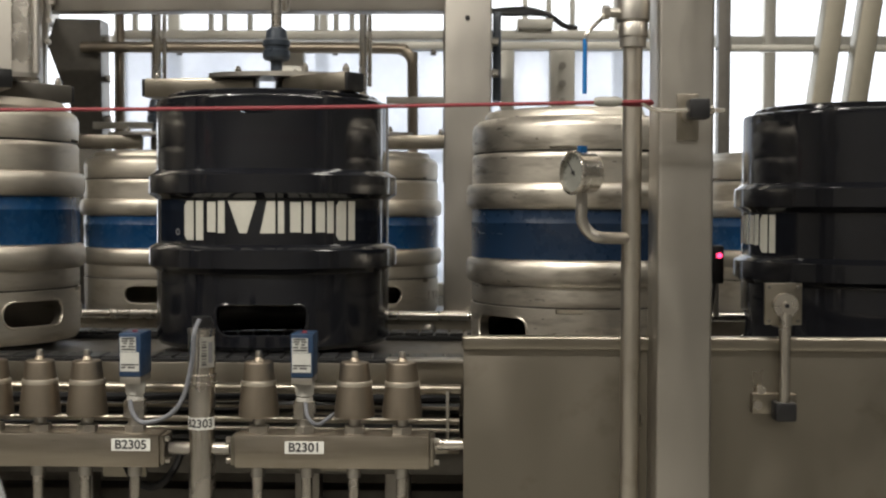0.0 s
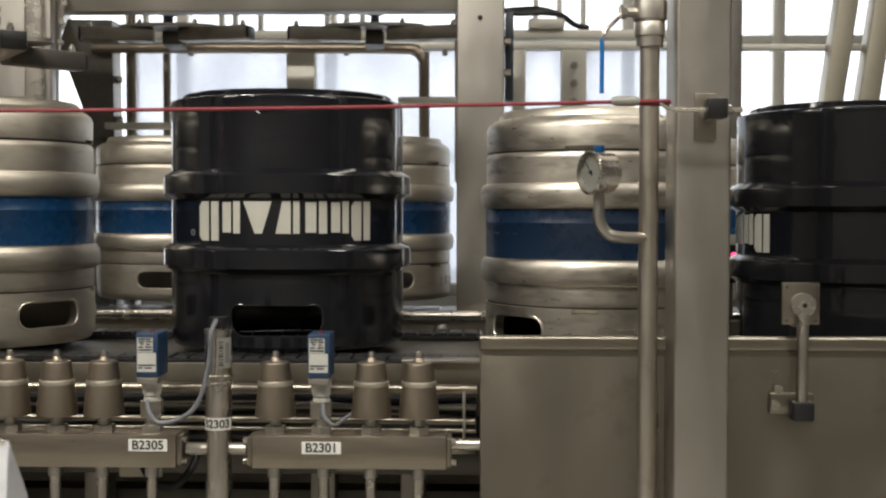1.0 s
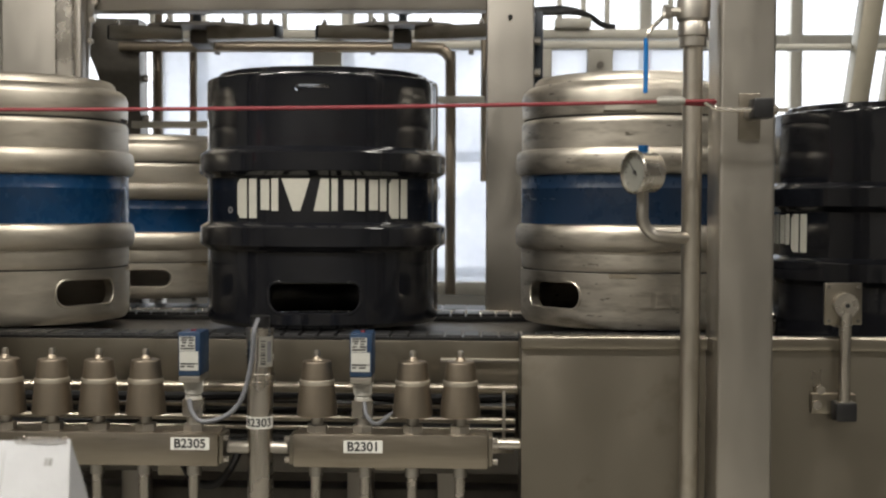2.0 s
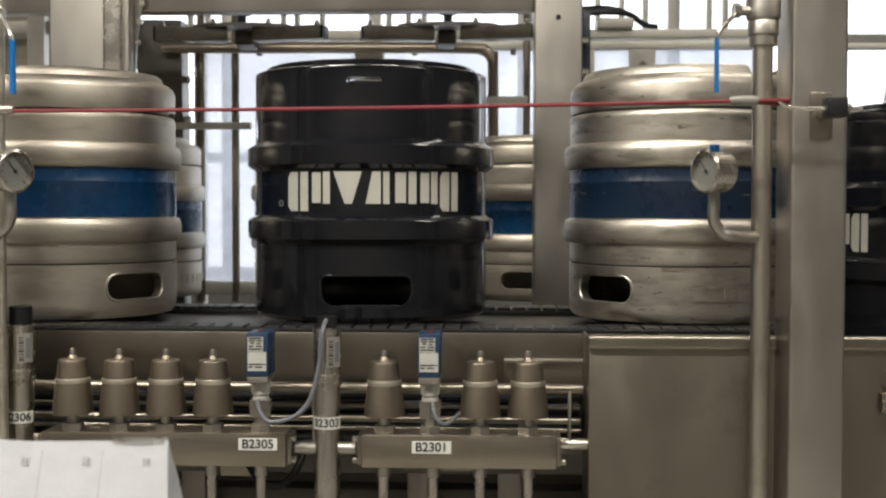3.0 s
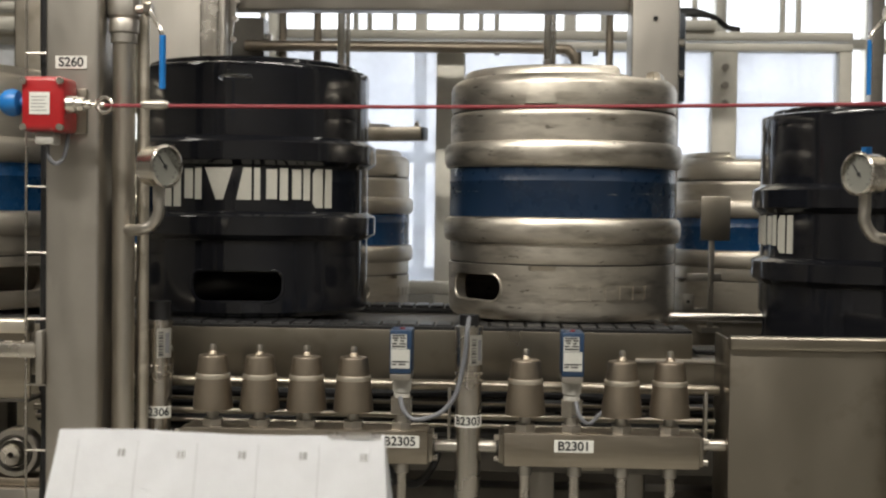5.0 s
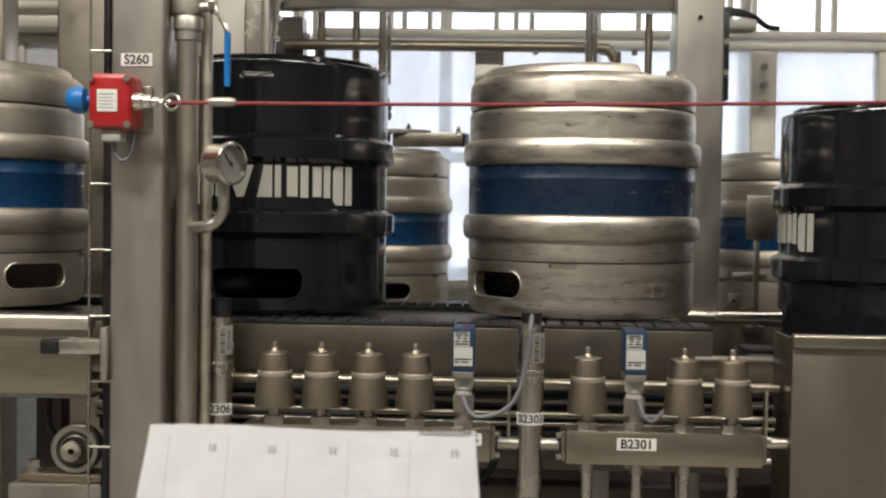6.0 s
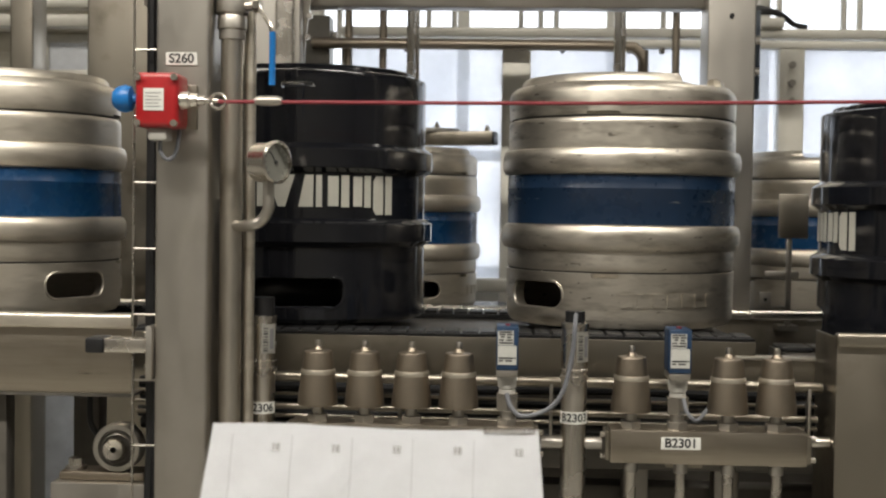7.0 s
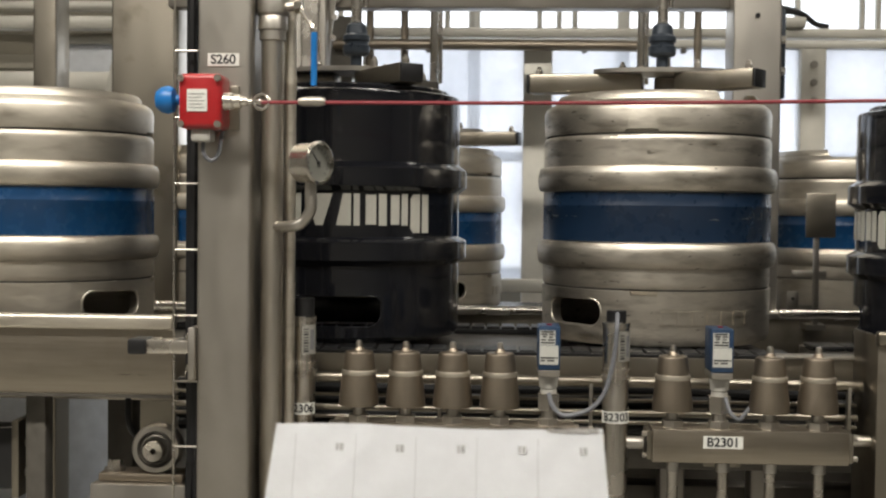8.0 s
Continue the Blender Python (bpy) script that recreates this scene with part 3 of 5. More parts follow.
def probe_pipe(x, y, code, cap):
    t = thing("probe_pipe", pose(x, y, 0), "upright stainless probe pipe with a barcode label", "pipe", "probe pipes")
    part("pipe", cyl(BM(), (0, 0, 0.4), (0, 0, 1.016), 0.0163, seg=28), POLISH, t)
    bm = lathe(BM(), [(0.0163, 1.016), (0.0185, 1.017), (0.0185, 1.021), (0.017, 1.022), (0.017, 1.026), (0.0185, 1.027), (0.0185, 1.030), (0.0170, 1.031), (0.0170, 1.082), (0.0178, 1.083), (0.0178, 1.088), (0.008, 1.090), (0.0, 1.09)], None, 28)
    part("sleeve", bm, POLISH, t)
    part("barcode_label", arc_patch(BM(), 0.0171, 5, 75, 1.040, 1.078, 0.0004), TAGGREY, t)
    for k in range(9):
        z = 1.043 + 0.0036 * k
        part("print_line", arc_patch(BM(), 0.0175, 12, 32, z, z + (0.0012 if k % 3 else 0.0022), 0.0003, 2), INK, t)
    part("print_line", arc_patch(BM(), 0.0175, 40, 60, 1.046, 1.072, 0.0003, 2), INKGREY, t)
    top = part("connector", cyl(BM(), (0, 0, 1.088), (0, 0, cap), 0.0145 if cap > 1.105 else 0.0125, seg=20), BLACK, t, "black cable connector")
    part("tag", arc_patch(BM(), 0.0165, -78, 78, 0.9620, 0.9770, 0.0005, 10), LABEL, t)
    bent_text(code, t, 0.9695, 0.0172, 0.0145)
    return t


def bent_text(body, parent, z, r, size):
    """Lettering laid round a pipe."""
    ob = text_mesh("lettering", body, size, INK, parent, Matrix())
    for v in ob.data.vertices:
        a = v.co.x / r
        v.co = Vector((r * math.sin(a), -r * math.cos(a) - v.co.z, v.co.y))
    ob.matrix_basis = pose(0, 0, z)
    return ob


def gauge(x, y, z, turn, pipe_x, pipe_y, blue):
    t = thing("pressure_gauge", pose(0, 0, 0), "round stainless pressure gauge on a curved siphon", "gauge", "pressure gauges")
    m = pose(x, y, z, 90, 0, turn)
    case = part("case", lathe(BM(), [(0, -0.016), (0.0225, -0.016), (0.024, -0.014), (0.024, 0.010), (0.0262, 0.011), (0.0265, 0.015), (0.0235, 0.0165), (0.0232, 0.012)], m, 40), POLISH, t)
    face = part("dial", lathe(BM(), [(0.0235, 0.0118), (0, 0.0122)], m, 40), DIAL, t)
    for k in range(13):
        a = radians(-135 + 22.5 * k)
        bm = BM()
        box(bm, -0.0004, 0.0004, 0.0165, 0.0205 if k % 3 == 0 else 0.019, 0.0124, 0.0127)
        bmesh.ops.transform(bm, matrix=m @ Matrix.Rotation(a, 4, "Z"), verts=bm.verts[:])
        part("tick", bm, INK, face)
    bm = BM()
    box(bm, -0.0006, 0.0006, -0.005, 0.016, 0.0128, 0.0132)
    bmesh.ops.transform(bm, matrix=m @ Matrix.Rotation(radians(40), 4, "Z"), verts=bm.verts[:])
    part("needle", bm, INK, face)
    part("hub", cyl(BM(), m @ Vector((0, 0, 0.0125)), m @ Vector((0, 0, 0.0145)), 0.0022, seg=12), INK, face)
    if blue:
        part("filler_plug", cyl(BM(), (x, y + 0.002, z + 0.023), (x, y + 0.002, z + 0.032), 0.006, seg=14), BLUE, t, "blue filler plug")
    sx = -1 if pipe_x < x else 1
    part("stub", cyl(BM(), (x, y + 0.004, z - 0.023), (x, y + 0.004, z - 0.046), 0.0075, seg=6), STEEL, t)
    part("siphon", tube(BM(), [(x, y + 0.004, z - 0.040), (x, y + 0.004, z - 0.056), (x + sx * 0.008, y + 0.006, z - 0.070), (x + sx * 0.022, y + 0.010, z - 0.077), (pipe_x, pipe_y, z - 0.079)], 0.0072, 16), STEEL, t)
    return t


def supply_pipe(x, y, r, lever_x, twin, grip):
    t = thing("supply_pipe", pose(0, 0, 0), "upright stainless supply pipe with a ball valve on top", "pipe", "supply pipes")
    part("pipe", cyl(BM(), (x, y, 0.0), (x, y, 1.446), r, seg=28), SATIN, t)
    if twin:
        part("side_pipe", cyl(BM(), (x + r * 1.35, y + 0.02, 0.0), (x + r * 1.35, y + 0.02, 1.8), r * 0.55, seg=20), KEGDULL, t)
    v = part("ball_valve", lathe(BM(), [(r * 0.9, 1.436), (0.0165, 1.437), (0.0165, 1.448), (0.0185, 1.450), (0.0185, 1.464), (0.0175, 1.466), (0.0205, 1.470), (0.021, 1.490), (0.018, 1.500), (0.018, 1.515), (0.012, 1.517), (0.012, 1.9), (0, 1.9)], pose(x, y, 0), 28), STEEL, t, "cast stainless ball valve")
    s = 1 if lever_x > x else -1
    part("stem", cyl(BM(), (x + s * 0.015, y - 0.005, 1.478), (x + s * 0.034, y - 0.010, 1.478), 0.006, seg=8), STEEL, v)
    part("stem_nut", cyl(BM(), (x + s * 0.030, y - 0.010, 1.478), (x + s * 0.038, y - 0.011, 1.478), 0.009, seg=6), POLISH, v)
    part("lever", tube(BM(), [(x + s * 0.034, y - 0.012, 1.484), (x + s * 0.038, y - 0.016, 1.472), (lever_x - s * 0.004, y - 0.028, 1.452), (lever_x, y - 0.03, 1.438)], 0.0028, 10), POLISH, v)
    part("grip", tube(BM(), [(lever_x, y - 0.03, 1.443), (lever_x, y - 0.03, 1.436), (lever_x, y - 0.03, 1.384), (lever_x, y - 0.03, 1.378)], grip, 12, 3), BLUE, v, "blue plastic lever grip")
    return t


def front_structure():
    for x0, x1 in ((0.428, 0.494), (-0.655, -0.589)):
        t = thing("frame_post", pose(0, 0, 0), "square stainless steel machine post", "post", "machine posts")
        part("tube", box(BM(), x0, x1, -0.040, 0.040, 0, 2.6, 0.004, 3), STEEL, t)
        part("foot_plate", box(BM(), x0 - 0.03, x1 + 0.03, -0.07, 0.07, 0, 0.012, 0.002), SHEET, t)
    # sheet box of the infeed
    t = thing("infeed_cover", pose(0, 0, 0), "stained stainless sheet cover with a folded top lip", "cover")
    part("front_sheet", box(BM(), 0.196, 2.4, 0.034, 0.038, 0.30, 1.076, 0.001), SHEET, t)
    part("side_sheet", box(BM(), 0.196, 0.200, 0.038, 0.14, 0.30, 1.074, 0.001), SHEET, t)
    part("lip", box(BM(), 0.194, 2.4, 0.026, 0.042, 1.062, 1.080, 0.004, 3), SHEET, t, "folded lip")
    for x in (0.3, 1.2, 2.2):
        part("leg", box(BM(), x - 0.02, x + 0.02, 0.05, 0.09, 0, 0.31, 0.003), STEEL, t)
    # damper arm on the cover
    t = thing("stop_arm", pose(0, 0, 0), "stainless pivot arm with a black rubber foot on the cover", "arm")
    part("plate", box(BM(), 0.569, 0.615, 0.012, 0.018, 1.097, 1.149, 0.001), SHEET, t)
    for x in (0.574, 0.610):
        for z in (1.102, 1.144):
            part("screw", cyl(BM(), (x, 0.012, z), (x, 0.010, z), 0.0022, seg=8), DARK, t)
    part("socket", cyl(BM(), (0.592, -0.006, 1.122), (0.592, -0.0064, 1.122), 0.0030, seg=6), BLACK, t)
    part("plate_stand", cyl(BM(), (0.592, 0.018, 1.125), (0.592, 0.040, 1.10), 0.012), STEEL, t)
    part("boss", lathe(BM(), [(0, -0.004), (0.013, -0.004), (0.015, 0), (0.015, 0.010), (0, 0.010)], pose(0.592, 0.008, 1.122, 90, 0, 0), 24), POLISH, t)
    part("screw", cyl(BM(), (0.592, 0.006, 1.122), (0.592, -0.006, 1.122), 0.0055, seg=6), POLISH, t)
    part("rod", cyl(BM(), (0.592, 0.002, 1.112), (0.592, 0.004, 1.003), 0.0075), POLISH, t)
    part("rubber_foot", box(BM(), 0.580, 0.606, -0.006, 0.020, 0.979, 1.003, 0.003), BLACK, t)
    part("mount", box(BM(), 0.557, 0.612, 0.020, 0.034, 0.985, 1.010, 0.002), SHEET, t)
    for x, z in ((0.562, 0.997), (0.566, 1.016)):
        part("bolt", cyl(BM(), (x, 0.020, z), (x, 0.012, z), 0.006, seg=6), POLISH, t)
    # rope anchor
    t = thing("rope_anchor", pose(0, 0, 0), "stainless bracket with a black block holding the rope", "bracket")
    part("plate", box(BM(), 0.449, 0.475, -0.044, -0.0402, 1.322, 1.377, 0.001), SHEET, t)
    part("block", box(BM(), 0.455, 0.478, -0.098, -0.070, 1.344, 1.367, 0.002), BLACK, t)
    part("spacer", cyl(BM(), (0.463, -0.044, 1.351), (0.463, -0.072, 1.352), 0.008), STEEL, t)
    part("eye_rod", tube(BM(), [(0.400, -0.088, 1.364), (0.408, -0.088, 1.358), (0.420, -0.088, 1.354), (0.456, -0.088, 1.354)], 0.0028, 10), POLISH, t)
    part("rod_end", cyl(BM(), (0.478, -0.086, 1.354), (0.497, -0.086, 1.354), 0.0026, seg=10), POLISH, t)
    part("nut", cyl(BM(), (0.479, -0.086, 1.354), (0.484, -0.086, 1.354), 0.006, seg=6), POLISH, t)
    # pull rope
    t = thing("pull_rope", pose(0, 0, 0), "taut red plastic-coated emergency pull rope", "rope")
    pts = [(-0.566 + 0.976 * k / 10, -0.089, 1.3525 + 0.0115 * k / 10 - 0.003 * math.sin(math.pi * k / 10)) for k in range(11)]
    part("rope", tube(BM(), pts, 0.0023, 10, 2), ROPE, t)
    part("loop", tube(BM(), [(0.410, -0.089, 1.365), (0.413, -0.086, 1.362), (0.400, -0.084, 1.360), (0.362, -0.085, 1.362)], 0.002, 8), ROPE, t)
    for x, z in ((-0.506, 1.354), (0.362, 1.3638)):
        part("crimp", lathe(BM(), [(0, -0.017), (0.004, -0.016), (0.0058, -0.010), (0.0058, 0.010), (0.004, 0.016), (0, 0.017)], pose(x, -0.088, z, 0, 90, 0), 16), TAGGREY if x > 0 else STEEL, t)
    part("ring", tube(BM(), [(-0.566 + 0.009 * math.cos(a), -0.089, 1.353 + 0.009 * math.sin(a)) for a in [2 * math.pi * k / 14 for k in range(15)]], 0.0022, 8, 1), POLISH, t)
    # rope switch
    t = thing("rope_switch", pose(0, 0, 0), "red emergency rope switch with a blue reset knob", "switch")
    part("mount_plate", box(BM(), -0.655, -0.602, -0.046, -0.0402, 1.322, 1.376, 0.001), SHEET, t)
    case = part("housing", box(BM(), -0.664, -0.6125, -0.096, -0.046, 1.321, 1.386, 0.006, 3), RED, t)
    for x in (-0.660, -0.6165):
        for z in (1.326, 1.380):
            part("screw", cyl(BM(), (x, -0.094, z), (x, -0.100, z), 0.0042, seg=12), POLISH, case)
    part("data_label", box(BM(), -0.653, -0.629, -0.0972, -0.0958, 1.341, 1.367), LABEL, case)
    for k in range(5):
        part("print_line", box(BM(), -0.651, -0.632 - 0.003 * (k % 2), -0.0977, -0.0971, 1.345 + 0.004 * k, 1.3458 + 0.004 * k), INKGREY, case)
    part("reset_knob", lathe(BM(), [(0, -0.012), (0.010, -0.011), (0.0150, -0.005), (0.0168, 0.003), (0.0145, 0.010), (0.006, 0.013), (0.006, 0.024), (0, 0.024)], pose(-0.684, -0.075, 1.356, 0, 90, 0), 24), BLUE, t, "blue reset knob")
    part("stem", lathe(BM(), [(0, 0), (0.0105, 0), (0.0105, 0.010), (0.0085, 0.011), (0.0085, 0.020), (0.0055, 0.021), (0.0055, 0.028), (0.003, 0.029), (0.003, 0.045), (0, 0.045)], pose(-0.611, -0.086, 1.3535, 0, 90, 0), 20), POLISH, t)
    part("gland", box(BM(), -0.651, -0.627, -0.088, -0.062, 1.306, 1.321, 0.003), GREYPL, t)
    part("cable", tube(BM(), [(-0.639, -0.075, 1.307), (-0.638, -0.075, 1.292), (-0.630, -0.072, 1.284), (-0.622, -0.066, 1.294), (-0.620, -0.055, 1.325)], 0.0025, 8), CABLE, t)


def piece_mesh(name, x, y, z, bevel, material):
    """One mesh that many alike pieces share; its origin is its lower corner."""
    bm = box(BM(), 0, x, 0, y, 0, z, bevel, 1)
    me = bpy.data.meshes.new(name)
    bm.to_mesh(me)
    bm.free()
    me.materials.append(material)
    return me


def piece(name, me, parent, x, y, z):
    ob = new(name, me)
    ob.parent = parent
    ob.matrix_basis = pose(x, y, z)
    return ob


def mid_structure():
    """Rails and pipes between the manifolds and the lifting beam, and what lies below."""
    t = thing("support_rail", pose(0, 0, 0), "long round stainless support rail behind the valves", "rail")
    part("rail", cyl(BM(), (-0.70, 0.085, 1.004), (0.192, 0.085, 1.003), 0.0072, seg=20), SHEET, t)
    for x in (-0.60, -0.36, -0.16, 0.175):
        part("bracket", box(BM(), x - 0.002, x + 0.002, 0.078, 0.092, 0.93, 1.002, 0.0005), STEEL, t)
    for z, y, r in ((0.963, 0.098, 0.0045), (0.950, 0.102, 0.003), (0.979, 0.104, 0.0025)):
        ob = single("air_line", cyl(BM(), (-0.72, y, z), (0.19, y, z - 0.004), r, seg=14), SHEET, "thin horizontal stainless air line", "pipe", "air lines")
    for z, y, r in ((0.990, 0.120, 0.0085), (0.972, 0.125, 0.0095), (0.952, 0.118, 0.0085), (0.934, 0.13, 0.009)):
        rnd = random.Random(int(z * 1000))
        pts = [(-0.72 + 0.1138 * k, y + rnd.uniform(-0.004, 0.004), z + rnd.uniform(-0.003, 0.003)) for k in range(9)]
        single("black_hose", tube(BM(), pts, r, 10, 4), BLACK, "black hose running behind the valves", "hose", "black hoses")
    single("header_pipe", cyl(BM(), (0.158, 0.06, 0.936), (1.0, 0.06, 0.936), 0.0075, seg=18), POLISH, "bright header pipe beside the manifold", "pipe")
    single("header_pipe", cyl(BM(), (-0.175, 0.02, 0.936), (-0.098, 0.02, 0.936), 0.008, seg=18), STEEL, "short stainless pipe between two manifolds", "pipe")
    t = thing("base_frame", pose(0, 0, 0), "stainless base frame of the filling machine, coloured dark for shade", "machine frame")
    # crossbars and back panel: the gap's shade is put into their dark colour
    for z, y in ((0.885, 0.20), (0.80, 0.30), (0.62, 0.18)):
        part("crossbar", box(BM(), -0.72, 0.9, y, y + 0.05, z - 0.02, z + 0.02, 0.003), DARK, t)
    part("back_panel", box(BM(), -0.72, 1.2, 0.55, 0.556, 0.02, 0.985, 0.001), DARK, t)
    for x in (-0.36, -0.03, 0.10):
        part("upright", box(BM(), x - 0.018, x + 0.018, 0.24, 0.28, 0, 0.96, 0.003), STEEL, t)
    for x0, x1, z in ((-0.30, -0.24, 0.93), (0.0, 0.05, 0.94), (0.13, 0.19, 0.965)):
        part("side_plate", box(BM(), x0, x1, 0.15, 0.154, z - 0.06, z + 0.02, 0.001), SHEET, t)
    # fixed rail at the mouth of the infeed
    t = thing("infeed_rail", pose(0, 0, 0), "stainless channel rail where the infeed meets the beam", "rail")
    part("channel", box(BM(), 0.09, 0.75, 0.143, 0.149, 0.988, 1.034, 0.001), SHEET, t)
    part("flange", box(BM(), 0.09, 0.75, 0.135, 0.165, 1.031, 1.036, 0.001), STEEL, t)
    part("stay", box(BM(), 0.60, 0.64, 0.15, 0.19, 0, 0.99, 0.003), STEEL, t)
    # infeed conveyor
    t = thing("infeed_conveyor", pose(0, 0, 0), "infeed conveyor with black slat chains", "conveyor")
    slat = piece_mesh("slat", 0.049, 0.07, 0.0065, 0.0015, CHAIN)
    for y in (0.24, 0.44):
        for k in range(24):
            piece("slat", slat, t, 0.22 + 0.052 * k, y, 1.010)
    part("bed", box(BM(), 0.22, 1.6, 0.21, 0.54, 0.97, 1.009, 0.002), DARK, t)
    part("guide", cyl(BM(), (0.20, 0.60, 1.055), (1.6, 0.60, 1.055), 0.008), POLISH, t)
    part("stand", box(BM(), 0.9, 0.96, 0.3, 0.36, 0, 0.97), STEEL, t)


def lifting_beam():
    t = thing("lifting_beam", pose(0, 0, 0), "moving transfer beam with a stainless side and black chains", "conveyor")
    L, R = -1.30, 0.545
    part("side_plate", box(BM(), L, R, 0.146, 0.151, 0.958, 1.029, 0.0015), SHEET, t)
    part("bed", box(BM(), L, R - 0.005, 0.152, 0.58, 1.000, 1.022, 0.002), DARK, t)
    link = piece_mesh("link", 0.0215, 0.056, 0.0048, 0.0012, CHAIN)
    for y0, y1 in ((0.156, 0.212), (0.50, 0.556)):
        part("chain_bed", box(BM(), L, R, y0, y1, 1.0225, 1.0305, 0.001), BLACK, t)
        n = 74
        for k in range(n):
            x = L + (R - L) * k / n
            piece("link", link, t, x, y0, 1.0307)
    part("cover_strip", box(BM(), L, R, 0.150, 0.155, 1.029, 1.0335, 0.001), BLACK, t)
    return t


def left_side():
    t = thing("outfeed_cover", pose(0, 0, 0), "stainless channel of the outfeed with a bright top lip", "cover")
    part("channel", box(BM(), -2.4, -0.708, 0.050, 0.055, 0.981, 1.070, 0.001), MANI, t)
    part("lip", box(BM(), -2.4, -0.706, 0.040, 0.064, 1.067, 1.086, 0.004, 3), KEGDULL, t, "folded top lip")
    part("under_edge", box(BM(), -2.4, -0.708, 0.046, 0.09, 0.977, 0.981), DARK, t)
    # these legs are sheet steel coloured darker, to carry the shade on them
    for x in (-0.902, -1.7):
        part("leg", box(BM(), x - 0.014, x + 0.014, 0.075, 0.105, 0, 0.98, 0.003), DARK, t)
    part("leg", box(BM(), -0.878, -0.838, 0.30, 0.34, 0, 0.98, 0.003), DARK, t)
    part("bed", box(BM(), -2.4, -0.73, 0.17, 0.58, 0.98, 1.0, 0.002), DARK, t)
    t = thing("hinge_stop", pose(0, 0, 0), "stainless stop bar with a black end cap on the post", "bracket")
    part("bar", box(BM(), -0.716, -0.6635, -0.048, -0.012, 1.047, 1.064, 0.002), POLISH, t)
    part("end_cap", box(BM(), -0.739, -0.715, -0.050, -0.010, 1.046, 1.065, 0.003), BLACK, t)
    part("plate", box(BM(), -0.663, -0.655, -0.050, -0.010, 1.015, 1.080, 0.001), STEEL, t)
    for z in (1.028, 1.068):
        part("bolt", cyl(BM(), (-0.663, -0.03, z), (-0.669, -0.03, z), 0.005, seg=6), POLISH, t)
    t = thing("wire_cable_tray", pose(0, 0, 0), "upright wire mesh cable tray with black cables", "cable tray")
    for x, y in ((-0.694, 0.0), (-0.684, 0.045)):
        part("long_wire", cyl(BM(), (x, y, 0.2), (x, y, 2.4), 0.0017, seg=8), POLISH, t)
    for k in range(20):
        z = 0.2555 + 0.0835 * k
        part("rung", cyl(BM(), (-0.694, 0.0, z), (-0.655, 0.0, z), 0.0015, seg=8), STEEL, t)
    rnd = random.Random(4)
    for k in range(7):
        x, y = -0.668 - 0.010 * rnd.random() - 0.002, 0.02 + 0.006 * k
        part("cable", tube(BM(), [(x + 0.005 * rnd.uniform(-1, 1), y + 0.004 * rnd.uniform(-1, 1), 0.2 + 0.22 * j) for j in range(11)], 0.0062, 8, 3), BLACK, t)
    # bearing
    t = thing("pillow_bearing", pose(0, 0, 0), "pillow block bearing on a stainless box", "bearing")
    part("block", lathe(BM(), [(0.025, 0.012), (0.031, 0.012), (0.033, 0.009), (0.033, -0.012), (0, -0.012)], pose(-0.738, 0.085, 0.904, 90, 0, 0), 32), STEEL, t)
    part("race", lathe(BM(), [(0.0, 0.004), (0.016, 0.004), (0.018, 0.007), (0.021, 0.005), (0.023, 0.008), (0.0255, 0.004)], pose(-0.738, 0.080, 0.904, 90, 0, 0), 32), DARK, t)
    part("shaft", lathe(BM(), [(0.004, 0), (0.004, 0.012), (0.013, 0.014), (0.014, 0.012), (0.014, 0)], pose(-0.738, 0.072, 0.904, 90, 0, 0), 24), POLISH, t)
    part("base", box(BM(), -0.815, -0.70, 0.07, 0.115, 0.8605, 0.872, 0.003), CAST, t)
    part("bolt", cyl(BM(), (-0.798, 0.09, 0.872), (-0.798, 0.09, 0.887), 0.010, seg=6), POLISH, t)
    part("washer", cyl(BM(), (-0.798, 0.09, 0.872), (-0.798, 0.09, 0.876), 0.014), STEEL, t)
    part("pedestal", box(BM(), -0.822, -0.672, 0.058, 0.16, 0.0, 0.860, 0.002), STEEL, t)
    t = thing("drive_box", pose(0, 0, 0), "dark drive box with a steel flange", "drive")
    part("case", box(BM(), -1.08, -0.943, 0.10, 0.145, 0.84, 0.925, 0.003), BLACK, t)
    part("flange", box(BM(), -0.943, -0.933, 0.095, 0.150, 0.83, 0.935, 0.001), SHEET, t)
    part("leg", box(BM(), -1.06, -1.02, 0.105, 0.14, 0.0, 0.84), STEEL, t)
    for z in (0.86, 0.90):
        part("bolt", cyl(BM(), (-0.933, 0.12, z), (-0.927, 0.12, z), 0.006, seg=6), DARK, t)
    single("hanging_cable", tube(BM(), [(-0.79, 0.12, 0.975), (-0.785, 0.11, 0.93), (-0.765, 0.11, 0.90), (-0.76, 0.11, 0.873)], 0.004, 8), BLACK, "black cable hanging beside the bearing", "cable")


